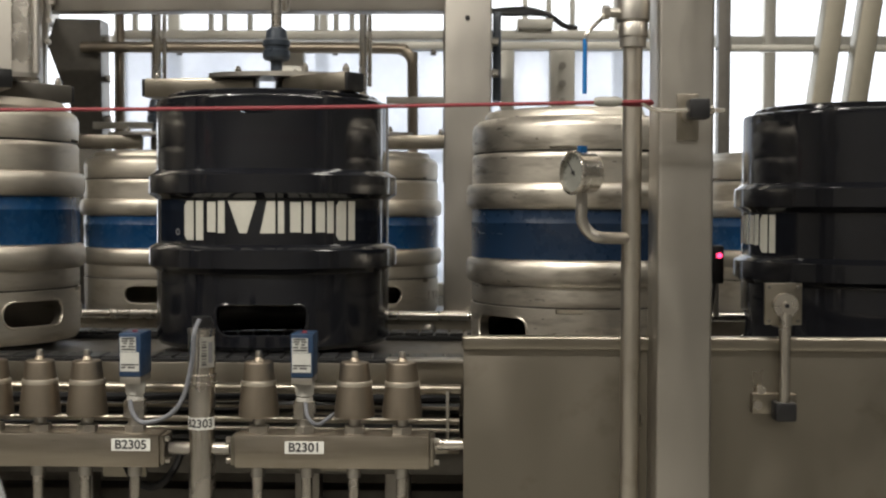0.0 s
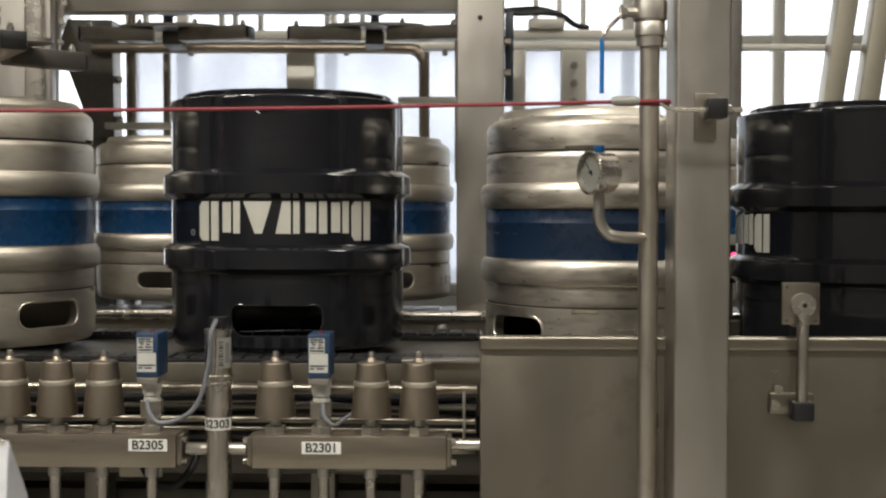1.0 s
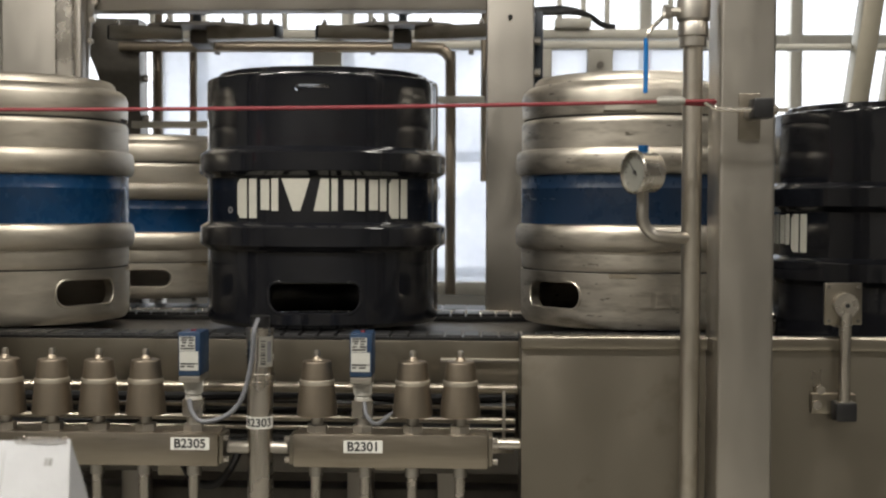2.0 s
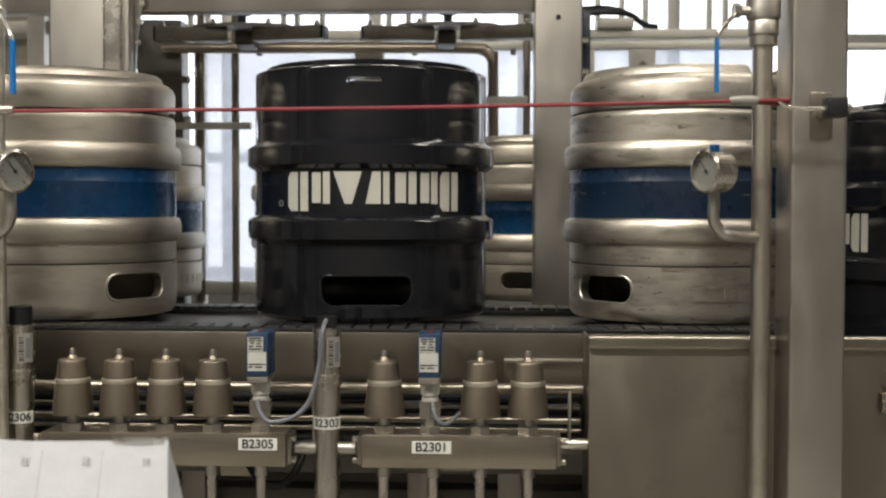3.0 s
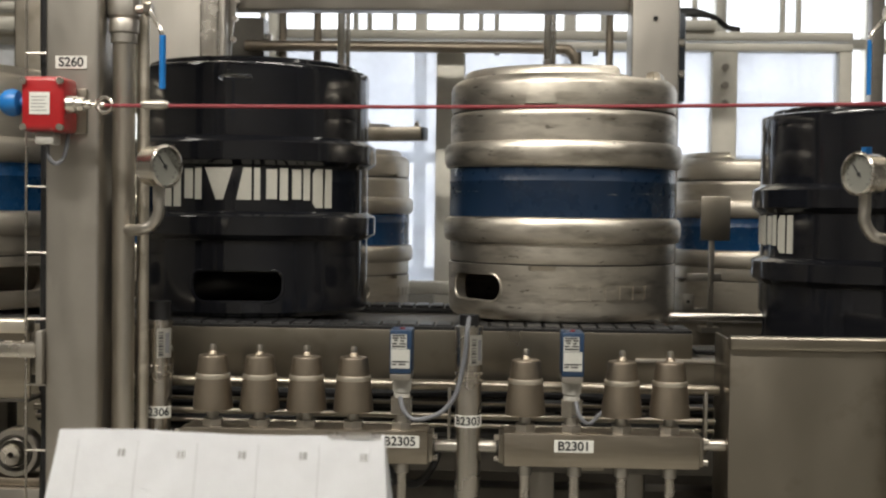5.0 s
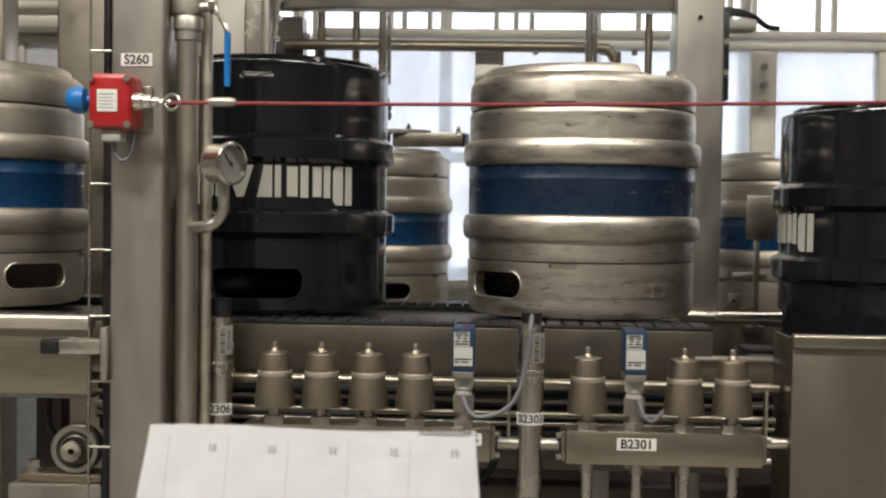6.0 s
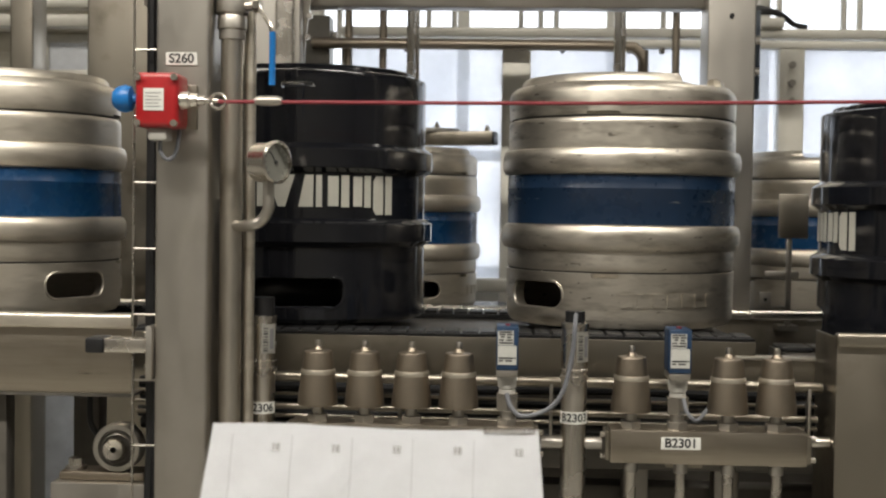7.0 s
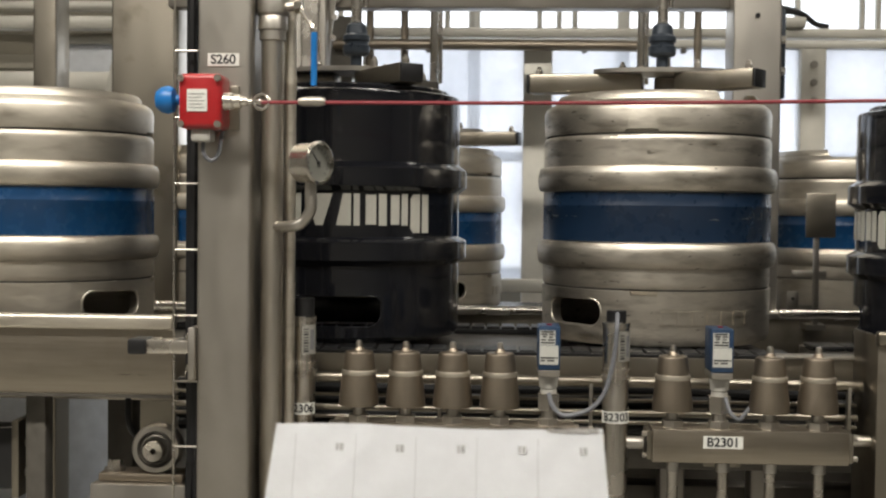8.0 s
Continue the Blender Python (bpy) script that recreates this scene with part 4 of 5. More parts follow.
def rear_structure():
    t = thing("portal_frame", pose(0, 0, 0), "stainless portal frame between the two keg lanes", "machine frame")
    part("column", box(BM(), 0.153, 0.243, 0.81, 0.90, 0, 2.4, 0.004, 3), STEEL, t)
    part("column", box(BM(), -0.778, -0.620, 0.81, 0.84, 0, 2.4, 0.006, 3), STEEL, t)
    part("column_fillet", box(BM(), -0.668, -0.632, 0.795, 0.81, 0, 2.4, 0.005, 3), POLISH, t)
    # rear column, with the gusset below: shade is put into their dark colour
    part("shaded_column", box(BM(), -0.688, -0.620, 1.215, 1.28, 0, 1.42, 0.004), DARK, t)
    part("head_beam", box(BM(), -0.94, 0.153, 0.853, 0.90, 1.621, 1.74, 0.004), STEEL, t)
    part("head_beam", box(BM(), 0.243, 0.60, 0.83, 0.88, 1.70, 1.80, 0.004), STEEL, t)
    part("guide_beam", box(BM(), -0.915, 0.243, 0.30, 0.44, 2.18, 2.30, 0.004), STEEL, t)
    part("guide_beam", box(BM(), -0.915, 0.243, 0.96, 1.20, 2.18, 2.30, 0.004), STEEL, t)
    for x in (-0.86, 0.20):
        part("guide_stay", box(BM(), x - 0.03, x + 0.03, 0.44, 0.96, 2.20, 2.28, 0.004), STEEL, t)
    bm = BM()
    v = [(-0.742, 1.605), (-0.722, 1.662), (-0.622, 1.660), (-0.619, 1.40), (-0.689, 1.40), (-0.690, 1.466)]
    a = [bm.verts.new((x, 1.205, z)) for x, z in v]
    b = [bm.verts.new((x, 1.27, z)) for x, z in v]
    bm.faces.new(a)
    bm.faces.new(b[::-1])
    for k in range(len(v)):
        bm.faces.new((a[k], b[k], b[(k + 1) % len(v)], a[(k + 1) % len(v)]))
    bmesh.ops.recalc_face_normals(bm, faces=bm.faces[:])
    part("gusset", bm, DARK, t)
    bm = BM()
    curve = [(-0.70, 1.44), (-0.620, 1.44)] + [(-0.620 + 0.030 * (1 - math.cos(radians(9 * k))), 1.46 + 0.20 * math.sin(radians(9 * k))) for k in range(11)] + [(-0.590, 1.74), (-0.70, 1.74)]
    a = [bm.verts.new((x, 0.842, z)) for x, z in curve]
    b = [bm.verts.new((x, 0.852, z)) for x, z in curve]
    bm.faces.new(a)
    bm.faces.new(b[::-1])
    for k in range(len(a)):
        n = (k + 1) % len(a)
        bm.faces.new((a[k], b[k], b[n], a[n]))
    bmesh.ops.recalc_face_normals(bm, faces=bm.faces[:])
    part("gusset_flange", bm, STEEL, t, "curved corner plate")
    for x, z in ((-0.612, 1.56), (-0.608, 1.60), (-0.603, 1.635)):
        part("bolt", cyl(BM(), (x, 0.842, z), (x, 0.832, z), 0.006, seg=6), POLISH, t)
    part("gusset_tie", box(BM(), -0.785, -0.73, 0.845, 1.26, 1.64, 1.68, 0.004), STEEL, t)
    for x, z in ((-0.620, 1.44), (-0.621, 1.53), (-0.622, 1.62)):
        part("bolt", cyl(BM(), (x, 1.23, z), (x + 0.014, 1.23, z), 0.008, seg=6), POLISH, t)
    part("hole_plug", cyl(BM(), (0.197, 0.811, 1.601), (0.197, 0.806, 1.601), 0.0045, seg=12), BLACK, t)
    for z in (1.50, 1.56):
        part("bolt", cyl(BM(), (0.243, 0.84, z), (0.256, 0.84, z), 0.008, seg=6), POLISH, t)
    part("hinge_plate", box(BM(), 0.246, 0.262, 0.86, 0.93, 1.45, 1.62, 0.003), HEADBLUE, t)
    # rear lane conveyor
    t = thing("rear_conveyor", pose(0, 0, 0), "stainless conveyor of the rear keg lane", "conveyor")
    part("side_panel", box(BM(), -0.72, 2.4, 0.782, 0.788, 0.80, 1.043, 0.001), SHEET, t)
    part("side_panel", box(BM(), -2.4, -0.7205, 0.782, 0.788, 0.91, 1.043, 0.001), SHEET, t)
    part("edge_rail", cyl(BM(), (-2.4, 0.775, 1.040), (2.4, 0.775, 1.040), 0.009), POLISH, t)
    part("bed", box(BM(), -2.4, 2.4, 0.83, 1.24, 0.98, 1.02, 0.002), DARK, t)
    slat = piece_mesh("slat", 0.049, 0.30, 0.0055, 0.001, CHAIN)
    for k in range(60):
        piece("slat", slat, t, -1.6 + 0.052 * k, 0.88, 1.021)
    for x in (-1.3, -0.5, 0.5, 1.3):
        part("leg", box(BM(), x - 0.02, x + 0.02, 0.8, 0.84, 0, 0.98), STEEL, t)
    part("knob", lathe(BM(), [(0, 0), (0.012, 0.001), (0.014, 0.006), (0.012, 0.013), (0.006, 0.016), (0, 0.016)], pose(0.126, 0.782, 1.013, 90, 0, 0), 20), STEEL, t)
    # keg guide of the rear lane
    t = thing("lane_guide", pose(0, 0, 0), "welded stainless guide plate on an upright rod", "guide")
    part("plate", box(BM(), 0.276, 0.330, 0.735, 0.741, 1.185, 1.266, 0.002), SHEET, t)
    part("upright", box(BM(), 0.2925, 0.3025, 0.741, 0.747, 1.02, 1.26, 0.001), STEEL, t)
    part("bar", box(BM(), 0.255, 0.318, 0.747, 0.755, 1.110, 1.124, 0.002), STEEL, t)
    part("foot", box(BM(), 0.28, 0.315, 0.735, 0.785, 1.015, 1.025), STEEL, t)
    tab = part("tab", box(BM(), 0.247, 0.268, 0.747, 0.753, 1.052, 1.085, 0.001), STEEL, t)
    part("tab_hole", cyl(BM(), (0.2575, 0.7472, 1.0715), (0.2575, 0.7462, 1.0715), 0.0032, seg=12), BLACK, tab)
    part("tab_arm", box(BM(), 0.247, 0.296, 0.753, 0.757, 1.052, 1.060, 0.001), STEEL, t)
    # guard fence with clouded panes
    y = 1.225
    t = thing("guard_fence", pose(0, 0, 0), "aluminium guard fence with clouded panes behind the kegs", "fence")
    for x, w in ((-0.588, 0.020), (-0.203, 0.064), (0.285, 0.03), (0.407, 0.056), (0.672, 0.03)):
        part("upright", box(BM(), x - w / 2, x + w / 2, y, y + 0.045, 0, 1.597, 0.003), ALU, t)
    for z, h in ((1.604, 0.017), (1.629, 0.020), (1.060, 0.03)):
        part("rail", box(BM(), -0.598, 0.687, y - 0.004, y + 0.040, z - h / 2, z + h / 2, 0.003), ALU, t)
    for x0, x1 in ((-0.578, -0.235), (-0.171, 0.270), (0.300, 0.379), (0.435, 0.657)):
        part("pane", box(BM(), x0 - 0.005, x1 + 0.005, y + 0.018, y + 0.022, 1.072, 1.598), PANE, t).visible_shadow = False
    part("connector_block", box(BM(), 0.305, 0.385, y - 0.02, y + 0.03, 1.6395, 1.662, 0.004), ALU, t)
    for x, z in ((0.387, 1.56), (0.387, 1.52), (0.387, 1.48)):
        part("bolt", cyl(BM(), (x + 0.02, y, z), (x + 0.02, y - 0.006, z), 0.008, seg=12), STEEL, t)
    for x in (-0.45, -0.1, 0.05, 0.12):
        part("clip", box(BM(), x - 0.006, x + 0.006, y - 0.006, y + 0.01, 1.583, 1.596, 0.002), DARK, t)
    for k in range(3):
        single("draped_cable", tube(BM(), [(0.246, 1.205 + 0.010 * k, 1.680), (0.28, 1.205 + 0.010 * k, 1.672 + 0.006 * k), (0.33, 1.21, 1.674 + 0.004 * k), (0.375, 1.215, 1.670), (0.41, 1.23, 1.650), (0.44, 1.24, 1.6455)], 0.0065, 10), BLACK, "black cable draped along the guard fence", "cable", "draped cables")
    # pipes before the fence
    yy = 1.19
    t = thing("pipe_bend", pose(0, 0, 0), "grey pipe with a bend along the rear lane", "pipe")
    part("pipe", tube(BM(), [(-0.66, yy, 1.596), (-0.2, yy, 1.595), (0.03, yy, 1.593), (0.058, yy, 1.587), (0.072, yy, 1.570), (0.075, yy, 1.54), (0.076, yy, 1.05)], 0.012, 14), CAST, t)
    for x, z0 in ((-0.581, 1.03), (-0.503, 1.03), (0.150, 1.30)):
        ob = single("hanger_rod", cyl(BM(), (x, yy + 0.03, z0), (x, yy + 0.03, 3.4), 0.0085, seg=14), CAST, "slim grey upright rod behind the kegs", "rod", "upright rods")
    single("cross_bar", box(BM(), 0.02, 0.150, yy - 0.04, yy - 0.02, 1.468, 1.484, 0.002), ALU, "short aluminium bar behind the kegs", "bar")
    single("cross_bar", box(BM(), -0.63, -0.46, yy - 0.02, yy, 1.415, 1.430, 0.002), ALU, "short aluminium bar beside the dark column", "bar")
    # window strip machinery above
    t = thing("cable_duct", pose(0, 0, 0), "long grey cable duct over the guard fence", "duct")
    part("duct", box(BM(), -2.2, 1.0, 1.55, 1.68, 1.80, 1.92, 0.004), ALU, t)
    for x in (-2.0, 0.8):
        part("suspension", cyl(BM(), (x, 1.61, 1.92), (x, 1.61, 3.4), 0.006), STEEL, t)
    for x in (-1.25, -0.98, -0.905, -0.70, -0.655, -0.46, -0.425, -0.36, -0.19, -0.14, -0.10, 0.17, 0.34, 0.40, 0.46, 0.62, 0.66):
        part("hanger", box(BM(), x - 0.007, x + 0.007, 1.60, 1.62, 1.66, 1.80, 0.003), ALU, t)
    for x in (1.052, 1.137):
        bm = BM()
        box(bm, -0.024, 0.024, -0.03, 0.03, -1.6, 0.6, 0.004)
        bmesh.ops.transform(bm, matrix=pose(x, 1.45, 1.60, 0, 8, 0), verts=bm.verts[:])
        single("inclined_strut", bm, STRUT, "leaning aluminium strut behind the infeed", "strut", "leaning struts")
    t = thing("lane_gate", pose(0, 0, 0), "light steel gate frame beside the infeed", "gate")
    part("post", box(BM(), 0.80, 0.83, 1.46, 1.50, 0, 2.2, 0.003), DARK, t)
    part("rail", box(BM(), 0.80, 1.9, 1.47, 1.50, 1.625, 1.640, 0.003), ALU, t)
    # left background
    for x0, x1, y0, mm in ((-1.26, -1.21, 0.98, SHEET), (-1.068, -0.932, 0.90, SHEET), (-1.52, -1.46, 1.1, SHEET)):
        single("rear_column", box(BM(), x0, x1, y0, y0 + 0.08, 0, 2.4, 0.005, 3), mm, "stainless column in the outfeed area", "column", "columns of the outfeed")
    t = thing("outfeed_portal", pose(0, 0, 0), "light steel rails behind the outfeed", "rail")
    for z, h in ((1.66, 0.03), (1.70, 0.02), (1.52, 0.05), (1.40, 0.03)):
        part("rail", box(BM(), -2.4, -0.95, 1.30, 1.34, z - h / 2, z + h / 2, 0.004), ALU, t)
    part("post", box(BM(), -2.3, -2.25, 1.28, 1.36, 0, 1.75), ALU, t)
    part("post", box(BM(), -1.0, -0.96, 1.28, 1.36, 0, 1.75), ALU, t)
    bm = BM()
    box(bm, -0.02, 0.02, -0.02, 0.02, -0.16, 0.16, 0.003)
    bmesh.ops.transform(bm, matrix=pose(-1.17, 1.28, 1.54, 0, 14, 0), verts=bm.verts[:])
    part("brace", bm, ALU, t)


def outfeed_background():
    t = thing("cladding_panel", pose(0, 0, 0), "cream ribbed cladding panel behind the outfeed", "panel")
    part("sheet", box(BM(), -3.2, -1.0, 1.92, 1.95, 1.50, 2.3, 0.002), CREAM, t)
    for k in range(8):
        part("rib", box(BM(), -3.2, -1.0, 1.90, 1.92, 1.52 + 0.10 * k, 1.56 + 0.10 * k, 0.004), CREAM, t)
    for x in (-3.1, -1.05):
        part("post", box(BM(), x - 0.025, x + 0.025, 1.95, 2.0, 0, 2.3), ALU, t)
    t = thing("inspection_hatch", pose(0, 0, 0), "light grey hatch frame with a pale sheet behind the outfeed", "hatch")
    for x0, x1, z0, z1 in ((-1.52, -1.50, 1.46, 1.70), (-1.34, -1.32, 1.46, 1.70), (-1.50, -1.34, 1.68, 1.70), (-1.50, -1.34, 1.46, 1.48)):
        part("frame_bar", box(BM(), x0, x1, 1.82, 1.85, z0, z1, 0.003), ALU, t)
    part("sheet", box(BM(), -1.50, -1.34, 1.835, 1.845, 1.48, 1.68, 0.001), PALE, t)
    part("bracket", box(BM(), -1.45, -1.41, 1.85, 1.90, 1.55, 1.60, 0.002), STEEL, t)
    # tank added to stand in for a pale bright patch below the outfeed
    t = thing("stand_in_tank", pose(0, 0, 0), "pale blue-grey tank added for a bright patch behind the outfeed", "tank")
    part("shell", lathe(BM(), [(0, 0.0), (0.40, 0.0), (0.44, 0.04), (0.44, 0.86), (0.40, 0.93), (0.18, 0.97), (0, 0.98)], pose(-1.62, 1.72, 0), 48), PALE, t)
    part("lid", lathe(BM(), [(0.14, 0.97), (0.16, 0.975), (0.16, 1.0), (0, 1.005)], pose(-1.62, 1.72, 0), 32), BLACK, t)


def barcode_sensor():
    t = thing("light_barrier", pose(0, 0, 0), "black light barrier sensor with a red lamp", "sensor")
    part("case", box(BM(), 0.612, 0.632, 0.56, 0.585, 1.115, 1.180, 0.003), BLACK, t)
    part("lamp", cyl(BM(), (0.624, 0.56, 1.163), (0.624, 0.557, 1.163), 0.0045, seg=14), LED, t, "lit red lamp")
    part("stay", cyl(BM(), (0.622, 0.575, 1.058), (0.622, 0.575, 1.12), 0.005), STEEL, t)
    part("cable", tube(BM(), [(0.617, 0.562, 1.116), (0.614, 0.56, 1.09), (0.611, 0.565, 1.065)], 0.003, 8), BLACK, t)


def calendar():
    t = thing("desk_calendar", pose(0, 0, 0), "white spiral-bound desk calendar with a printed grid", "calendar")
    n, mrows = 48, 20

    def crumple(u, f):
        curl = max(0.0, u - 0.93) / 0.07
        return 0.0016 * math.sin(u * 9 + 1.0) * (1 - f) + 0.0022 * math.sin(u * 14 + f * 3) * f + 0.0011 * math.sin(u * 31 + f * 9) * math.sin(f * 13 + u * 5) + 0.009 * curl * curl * f

    def sheet(y_low, shift, name, label):
        bm = BM()
        grid = []
        for j in range(mrows + 1):
            f = j / mrows
            half = 0.1365 + 0.013 * f
            row = []
            for k in range(n + 1):
                u = k / n
                wave = crumple(u, f)
                row.append(bm.verts.new((-0.331 + shift + (2 * u - 1) * half, -0.512 + (y_low + 0.512) * f + wave, 1.046 + 0.0015 * math.sin(u * 7) * (1 - f) - 0.166 * f)))
            grid.append(row)
        for j in range(mrows):
            for k in range(n):
                bm.faces.new((grid[j][k], grid[j][k + 1], grid[j + 1][k + 1], grid[j + 1][k]))
        r = bmesh.ops.solidify(bm, geom=bm.faces[:], thickness=0.0012)
        return part(name, bm, PAPER, t, label)

    sheet(-0.585, 0.0, "front_sheet", "printed month page")
    sheet(-0.430, 0.0, "back_sheet", "")
    for k in range(60):
        x = -0.240 + 0.00175 * k
        if x > -0.197:
            break
        part("spiral_loop", tube(BM(), [(x, -0.512 + 0.0028 * math.cos(a), 1.0455 + 0.0028 * math.sin(a)) for a in [2 * math.pi * q / 8 for q in range(9)]], 0.0004, 5, 1), POLISH, t)
    def on_page(x, z, lift):
        f = (1.046 - z) / 0.166
        u = ((x + 0.331) / (0.1365 + 0.013 * f) + 1) / 2
        wave = crumple(u, f)
        return (x, -0.512 - 0.073 * f + wave - lift, z)

    def mark(name, x0, x1, z0, z1):
        bm = BM()
        for lift in (0.0010, 0.0012):
            n = max(1, int((z1 - z0) / 0.01))
            for q in range(n):
                a, b = z0 + (z1 - z0) * q / n, z0 + (z1 - z0) * (q + 1) / n
                bm.faces.new([bm.verts.new(on_page(x, z, lift)) for x, z in ((x0, a), (x1, a), (x1, b), (x0, b))])
        bmesh.ops.recalc_face_normals(bm, faces=bm.faces[:])
        part(name, bm, CALINK, t)

    for k in range(5):
        x = -0.450 + 0.0505 * k
        mark("print_mark", x + 0.0345, x + 0.0365, 1.0265, 1.0320)
        mark("print_mark", x + 0.0375, x + 0.0405, 1.0265, 1.0320)
        mark("grid_line", x, x + 0.00025, 0.90, 1.038)
    s = thing("side_table", pose(0, 0, 0), "plain steel side table under the calendar", "table")
    part("tabletop", box(BM(), -0.55, -0.12, -0.66, -0.38, 0.855, 0.879, 0.004), SHEET, s)
    for x in (-0.52, -0.15):
        for y in (-0.63, -0.41):
            part("leg", box(BM(), x - 0.012, x + 0.012, y - 0.012, y + 0.012, 0, 0.855), STEEL, s)


CALINK = mat("faint_grey_print", (0.34, 0.34, 0.34), 0.7, 0, 0.05, 40)

setting()
front_structure()
mid_structure()
BEAM = lifting_beam()
left_side()
rear_structure()
outfeed_background()
barcode_sensor()
calendar()

for vx in (-0.460, -0.400, -0.340, -0.280, -0.062, 0.059, 0.119):
    actuator(vx)
manifold(-0.095, 0.160, (-0.062, 0.0, 0.059, 0.119))
manifold(-0.500, -0.178, (-0.460, -0.400, -0.340, -0.280, -0.217))
pressure_switch(-0.2185)
pressure_switch(-0.0040)
probe_pipe(-0.134, 0.020, "B2303", 1.103)
probe_pipe(-0.536, 0.045, "B2306", 1.112)
code_label("white printed tag on the short manifold", "B2301", -0.0016, 0.0003, 0.9416, 0.049, 0.0155)
code_label("white printed tag on the long manifold", "B2305", -0.2190, 0.0003, 0.9436, 0.049, 0.0155)
code_label("white printed tag on the square post", "S260", -0.6227, -0.0410, 1.4085, 0.039, 0.0155)
single("sensor_cable", tube(BM(), [(-0.134, 0.006, 1.100), (-0.136, -0.012, 1.085), (-0.139, -0.012, 1.05), (-0.150, -0.014, 1.005), (-0.170, -0.014, 0.982), (-0.200, -0.012, 0.974), (-0.214, -0.008, 0.985), (-0.219, -0.002, 1.0)], 0.0030, 10), CABLE, "grey sensor cable looped between pipe and switch", "cable")
single("sensor_cable", tube(BM(), [(0.0, -0.002, 0.998), (0.004, -0.010, 0.982), (0.016, -0.008, 0.972), (0.032, 0.02, 0.980), (0.05, 0.06, 0.985)], 0.0026, 10), CABLE, "short grey cable curling from a pressure switch", "cable")
single("slack_cable", tube(BM(), [(-0.245, 0.06, 0.91), (-0.225, 0.05, 0.885), (-0.20, 0.05, 0.88), (-0.180, 0.06, 0.90), (-0.17, 0.08, 0.93)], 0.005, 10), BLACK, "black cable slung under the manifold", "cable")
supply_pipe(0.401, -0.005, 0.0120, 0.340, False, 0.0028)
supply_pipe(-0.5685, -0.005, 0.0140, -0.512, True, 0.0040)
gauge(0.337, -0.045, 1.283, -60, 0.401, -0.005, True)
gauge(-0.514, -0.045, 1.283, 58, -0.5685, -0.005, False)

K_BLACK = keg("black", 1, pose(-0.099, KY, KZ), "glossy black beer keg with white printed blocks, standing on its head")
K_RIGHT = copy_thing(K_BLACK, pose(0.80, KY, KZ - 0.017, 0, 0, -109))
tagged(K_RIGHT, "glossy black beer keg waiting on the infeed conveyor")
K_SILVER = keg("silver", 1, pose(0.378, KY, KZ - 0.017, 0, 0, -51), "worn stainless beer keg with a scuffed dark blue band")
K_LEFT = keg("silver", 1, pose(-0.5815, KY, KZ, 0, 0, 58), "stainless beer keg with a clean blue band", False, True)
R_A = keg("silver", 0.90, pose(-0.449, RY, RZ, 0, 0, 5), "small stainless beer keg with a blue band on the rear lane", False, True, "kegs on the rear lane")
REAR = [(R_A, -0.449, 5)]
for k, turn in ((-2, 60), (-1, -20), (1, 16), (2, -9), (3, 75), (4, 30)):
    REAR.append((copy_thing(R_A, pose(-0.449 + 0.43 * k, RY, RZ, 0, 0, turn)), -0.449 + 0.43 * k, turn))
H_MID = rim_head(pose(-0.095, KY, 1.402), "stainless clamping head over the middle station")
H_LEFT = rim_head(pose(-0.567, KY, 1.402), "stainless clamping head over the outer station", ((170, 0.19), (-56, 0.172), (48, 0.16)))
R_HEADS = []
for hx in (-0.455, -0.022):
    R_HEADS.append((rim_head(pose(hx, RY, 1.365), "stainless clamping head over the rear lane", ((-170, 0.178), (-14, 0.184), (95, 0.14))), hx))


# ---- what moves ----
LIFT = [(0, 0), (1.2, 0), (1.5, 0.25), (1.8, 0.55), (2.3, 0.95), (2.7, 1), (6.1, 1), (6.5, 0.93), (7.0, 0.62), (7.5, 0.28), (7.8, 0.07), (8.0, 0)]
GO = [(0, 0), (2.8, 0), (3.0, -0.0135), (3.5, -0.0955), (4.0, -0.1905), (4.2, -0.228), (4.6, -0.304), (5.0, -0.378), (5.3, -0.420), (5.5, -0.426), (6.0, -0.4295), (8.0, -0.4245)]


def along(rows, t):
    for (a, u), (b, v) in zip(rows, rows[1:]):
        if t <= b:
            return u + (v - u) * (t - a) / (b - a)
    return rows[-1][1]


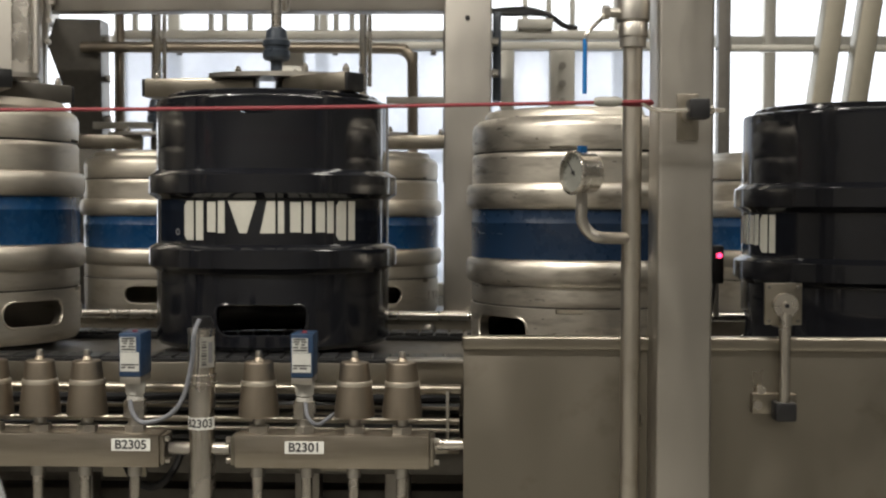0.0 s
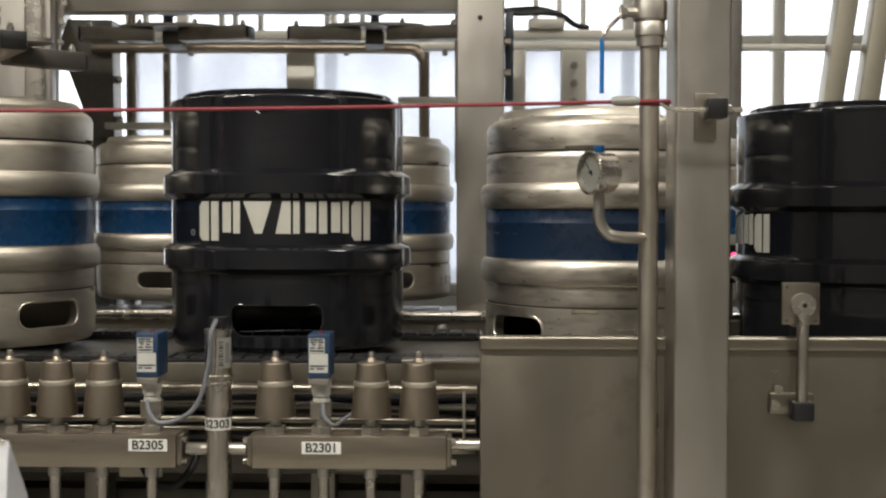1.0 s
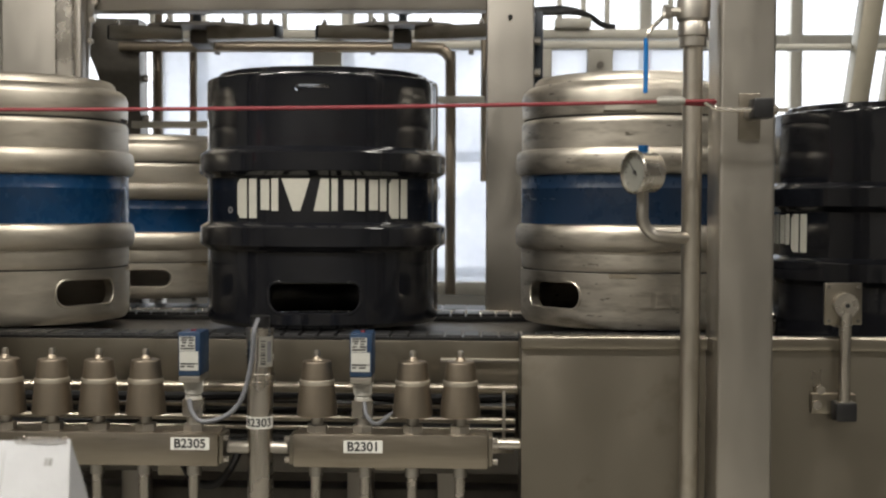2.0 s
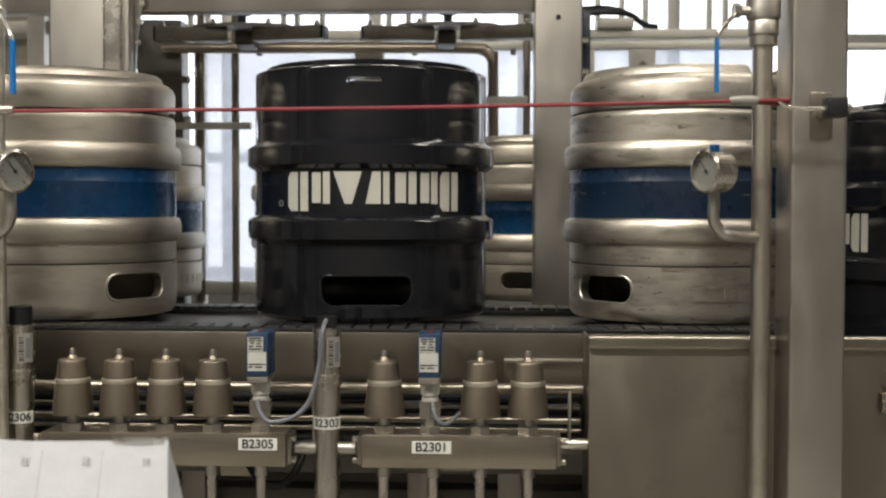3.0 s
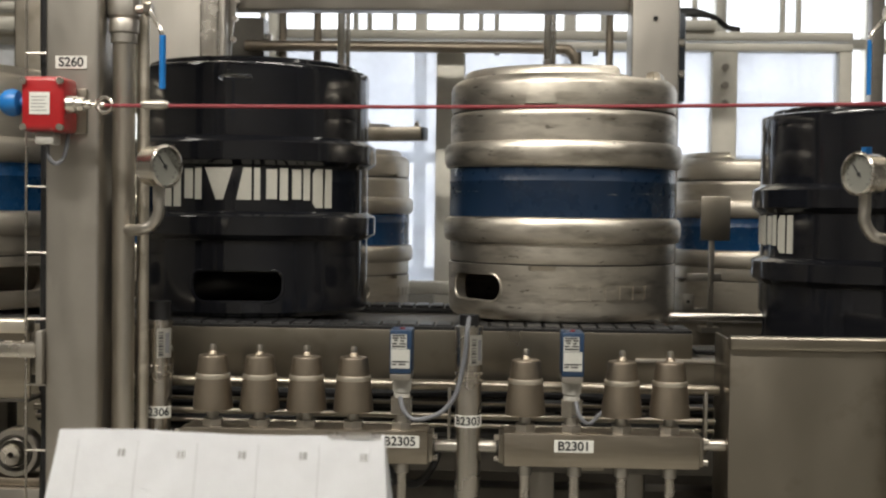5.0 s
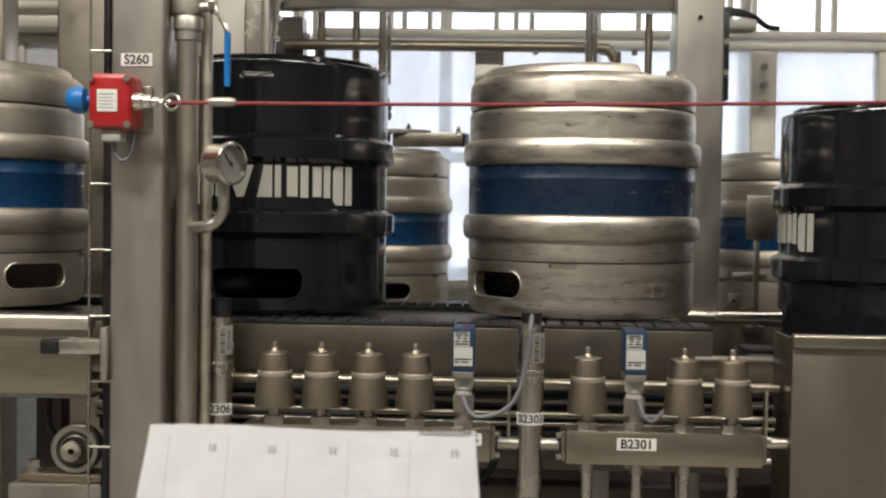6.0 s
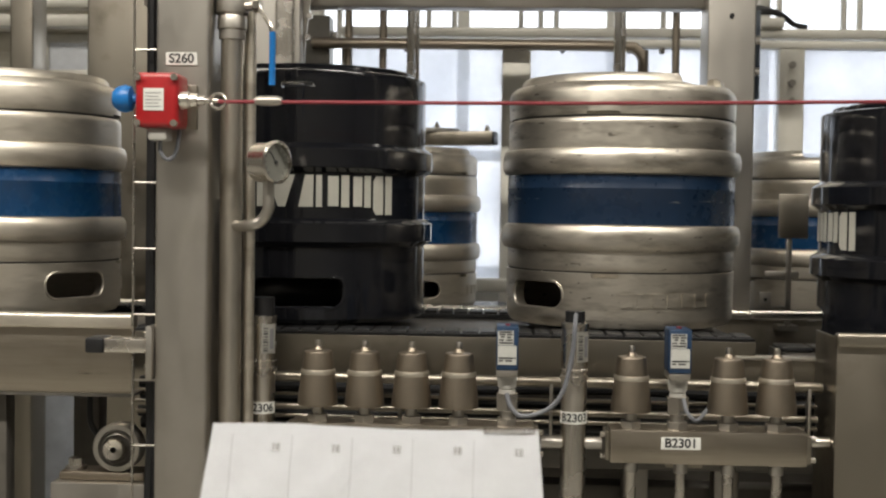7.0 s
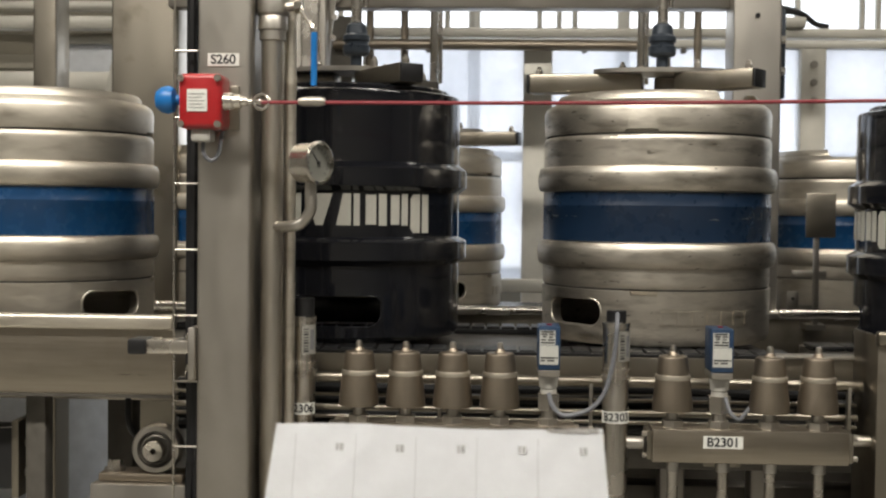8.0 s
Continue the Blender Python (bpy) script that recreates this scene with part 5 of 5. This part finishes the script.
def motions():
    times = sorted({t for t, _ in LIFT} | {t for t, _ in GO})
    for ob, x, z, rz in ((K_BLACK, -0.099, KZ, 0), (K_LEFT, -0.5815, KZ, 58), (BEAM, 0, 0, 0)):
        walk(ob, [(t, pose(x + along(GO, t), KY if ob is not BEAM else 0, z + 0.041 * along(LIFT, t), 0, 0, rz)) for t in times])
    early = [(0, -0.017), (1.15, -0.017), (1.5, 0.006), (1.8, 0.024), (2.3, 0.039), (2.7, 0.041)]
    walk(K_SILVER, [(t, pose(0.378 + along(GO, t) + max(0, t - 6.0) * 0.0015, KY, KZ + (along(early, t) if t < 2.7 else 0.041 * along(LIFT, t)), 0, 0, -51)) for t in sorted({t for t, _ in early} | set(times))])
    walk(K_RIGHT, [(t, pose(0.768 + x, KY, KZ - 0.017, 0, 0, -109)) for t, x in ((0, 0.031), (0.25, 0.013), (0.45, 0.002), (0.6, 0), (3.2, 0), (3.5, -0.018), (4.2, -0.125), (5.0, -0.285), (5.3, -0.330), (5.6, -0.336), (8, -0.325))])
    rear_go = [(0, 0), (1.15, 0), (1.5, -0.022), (3.0, -0.250), (3.5, -0.333), (4.0, -0.411), (4.25, -0.416), (6.5, -0.419), (8.0, -0.417)]
    rear_up = [(0, 0), (0.1, 0.008), (0.4, 0.028), (0.5, 0.03), (4.4, 0.03), (5.1, 0), (8.0, 0)]
    rt = sorted({t for t, _ in rear_go} | {t for t, _ in rear_up})
    for ob, x, turn in REAR:
        walk(ob, [(t, pose(x + along(rear_go, t), RY, RZ + along(rear_up, t), 0, 0, turn)) for t in rt])
    for ob, x in R_HEADS:
        walk(ob, [(t, pose(x + s, RY, 1.366 + z)) for t, z, s in ((0, 0, 0), (0.15, 0.01, 0), (0.6, 0.185, 0), (0.85, 0.225, 0), (4.25, 0.225, 0.010), (5.15, 0, 0.028), (8, 0, 0.028))])
    walk(H_MID, [(t, pose(x, KY, 1.413 + z)) for t, z, x in ((0, 0, -0.095), (0.65, 0, -0.095), (0.72, 0.05, -0.095), (0.85, 0.22, -0.095), (1.0, 0.26, -0.095), (7.0, 0.26, -0.037), (7.3, 0.185, -0.037), (7.5, 0.097, -0.037), (7.7, 0.012, -0.037), (7.85, 0, -0.037), (8, 0, -0.037))])
    walk(H_LEFT, [(t, pose(x, KY, 1.413 + z)) for t, z, x in ((0, 0, -0.567), (0.75, 0, -0.567), (1.0, 0.055, -0.567), (1.2, 0.20, -0.567), (1.4, 0.26, -0.567), (7.0, 0.26, -0.509), (7.3, 0.185, -0.509), (7.5, 0.097, -0.509), (7.7, 0.012, -0.509), (7.85, 0, -0.509), (8, 0, -0.509))])


motions()
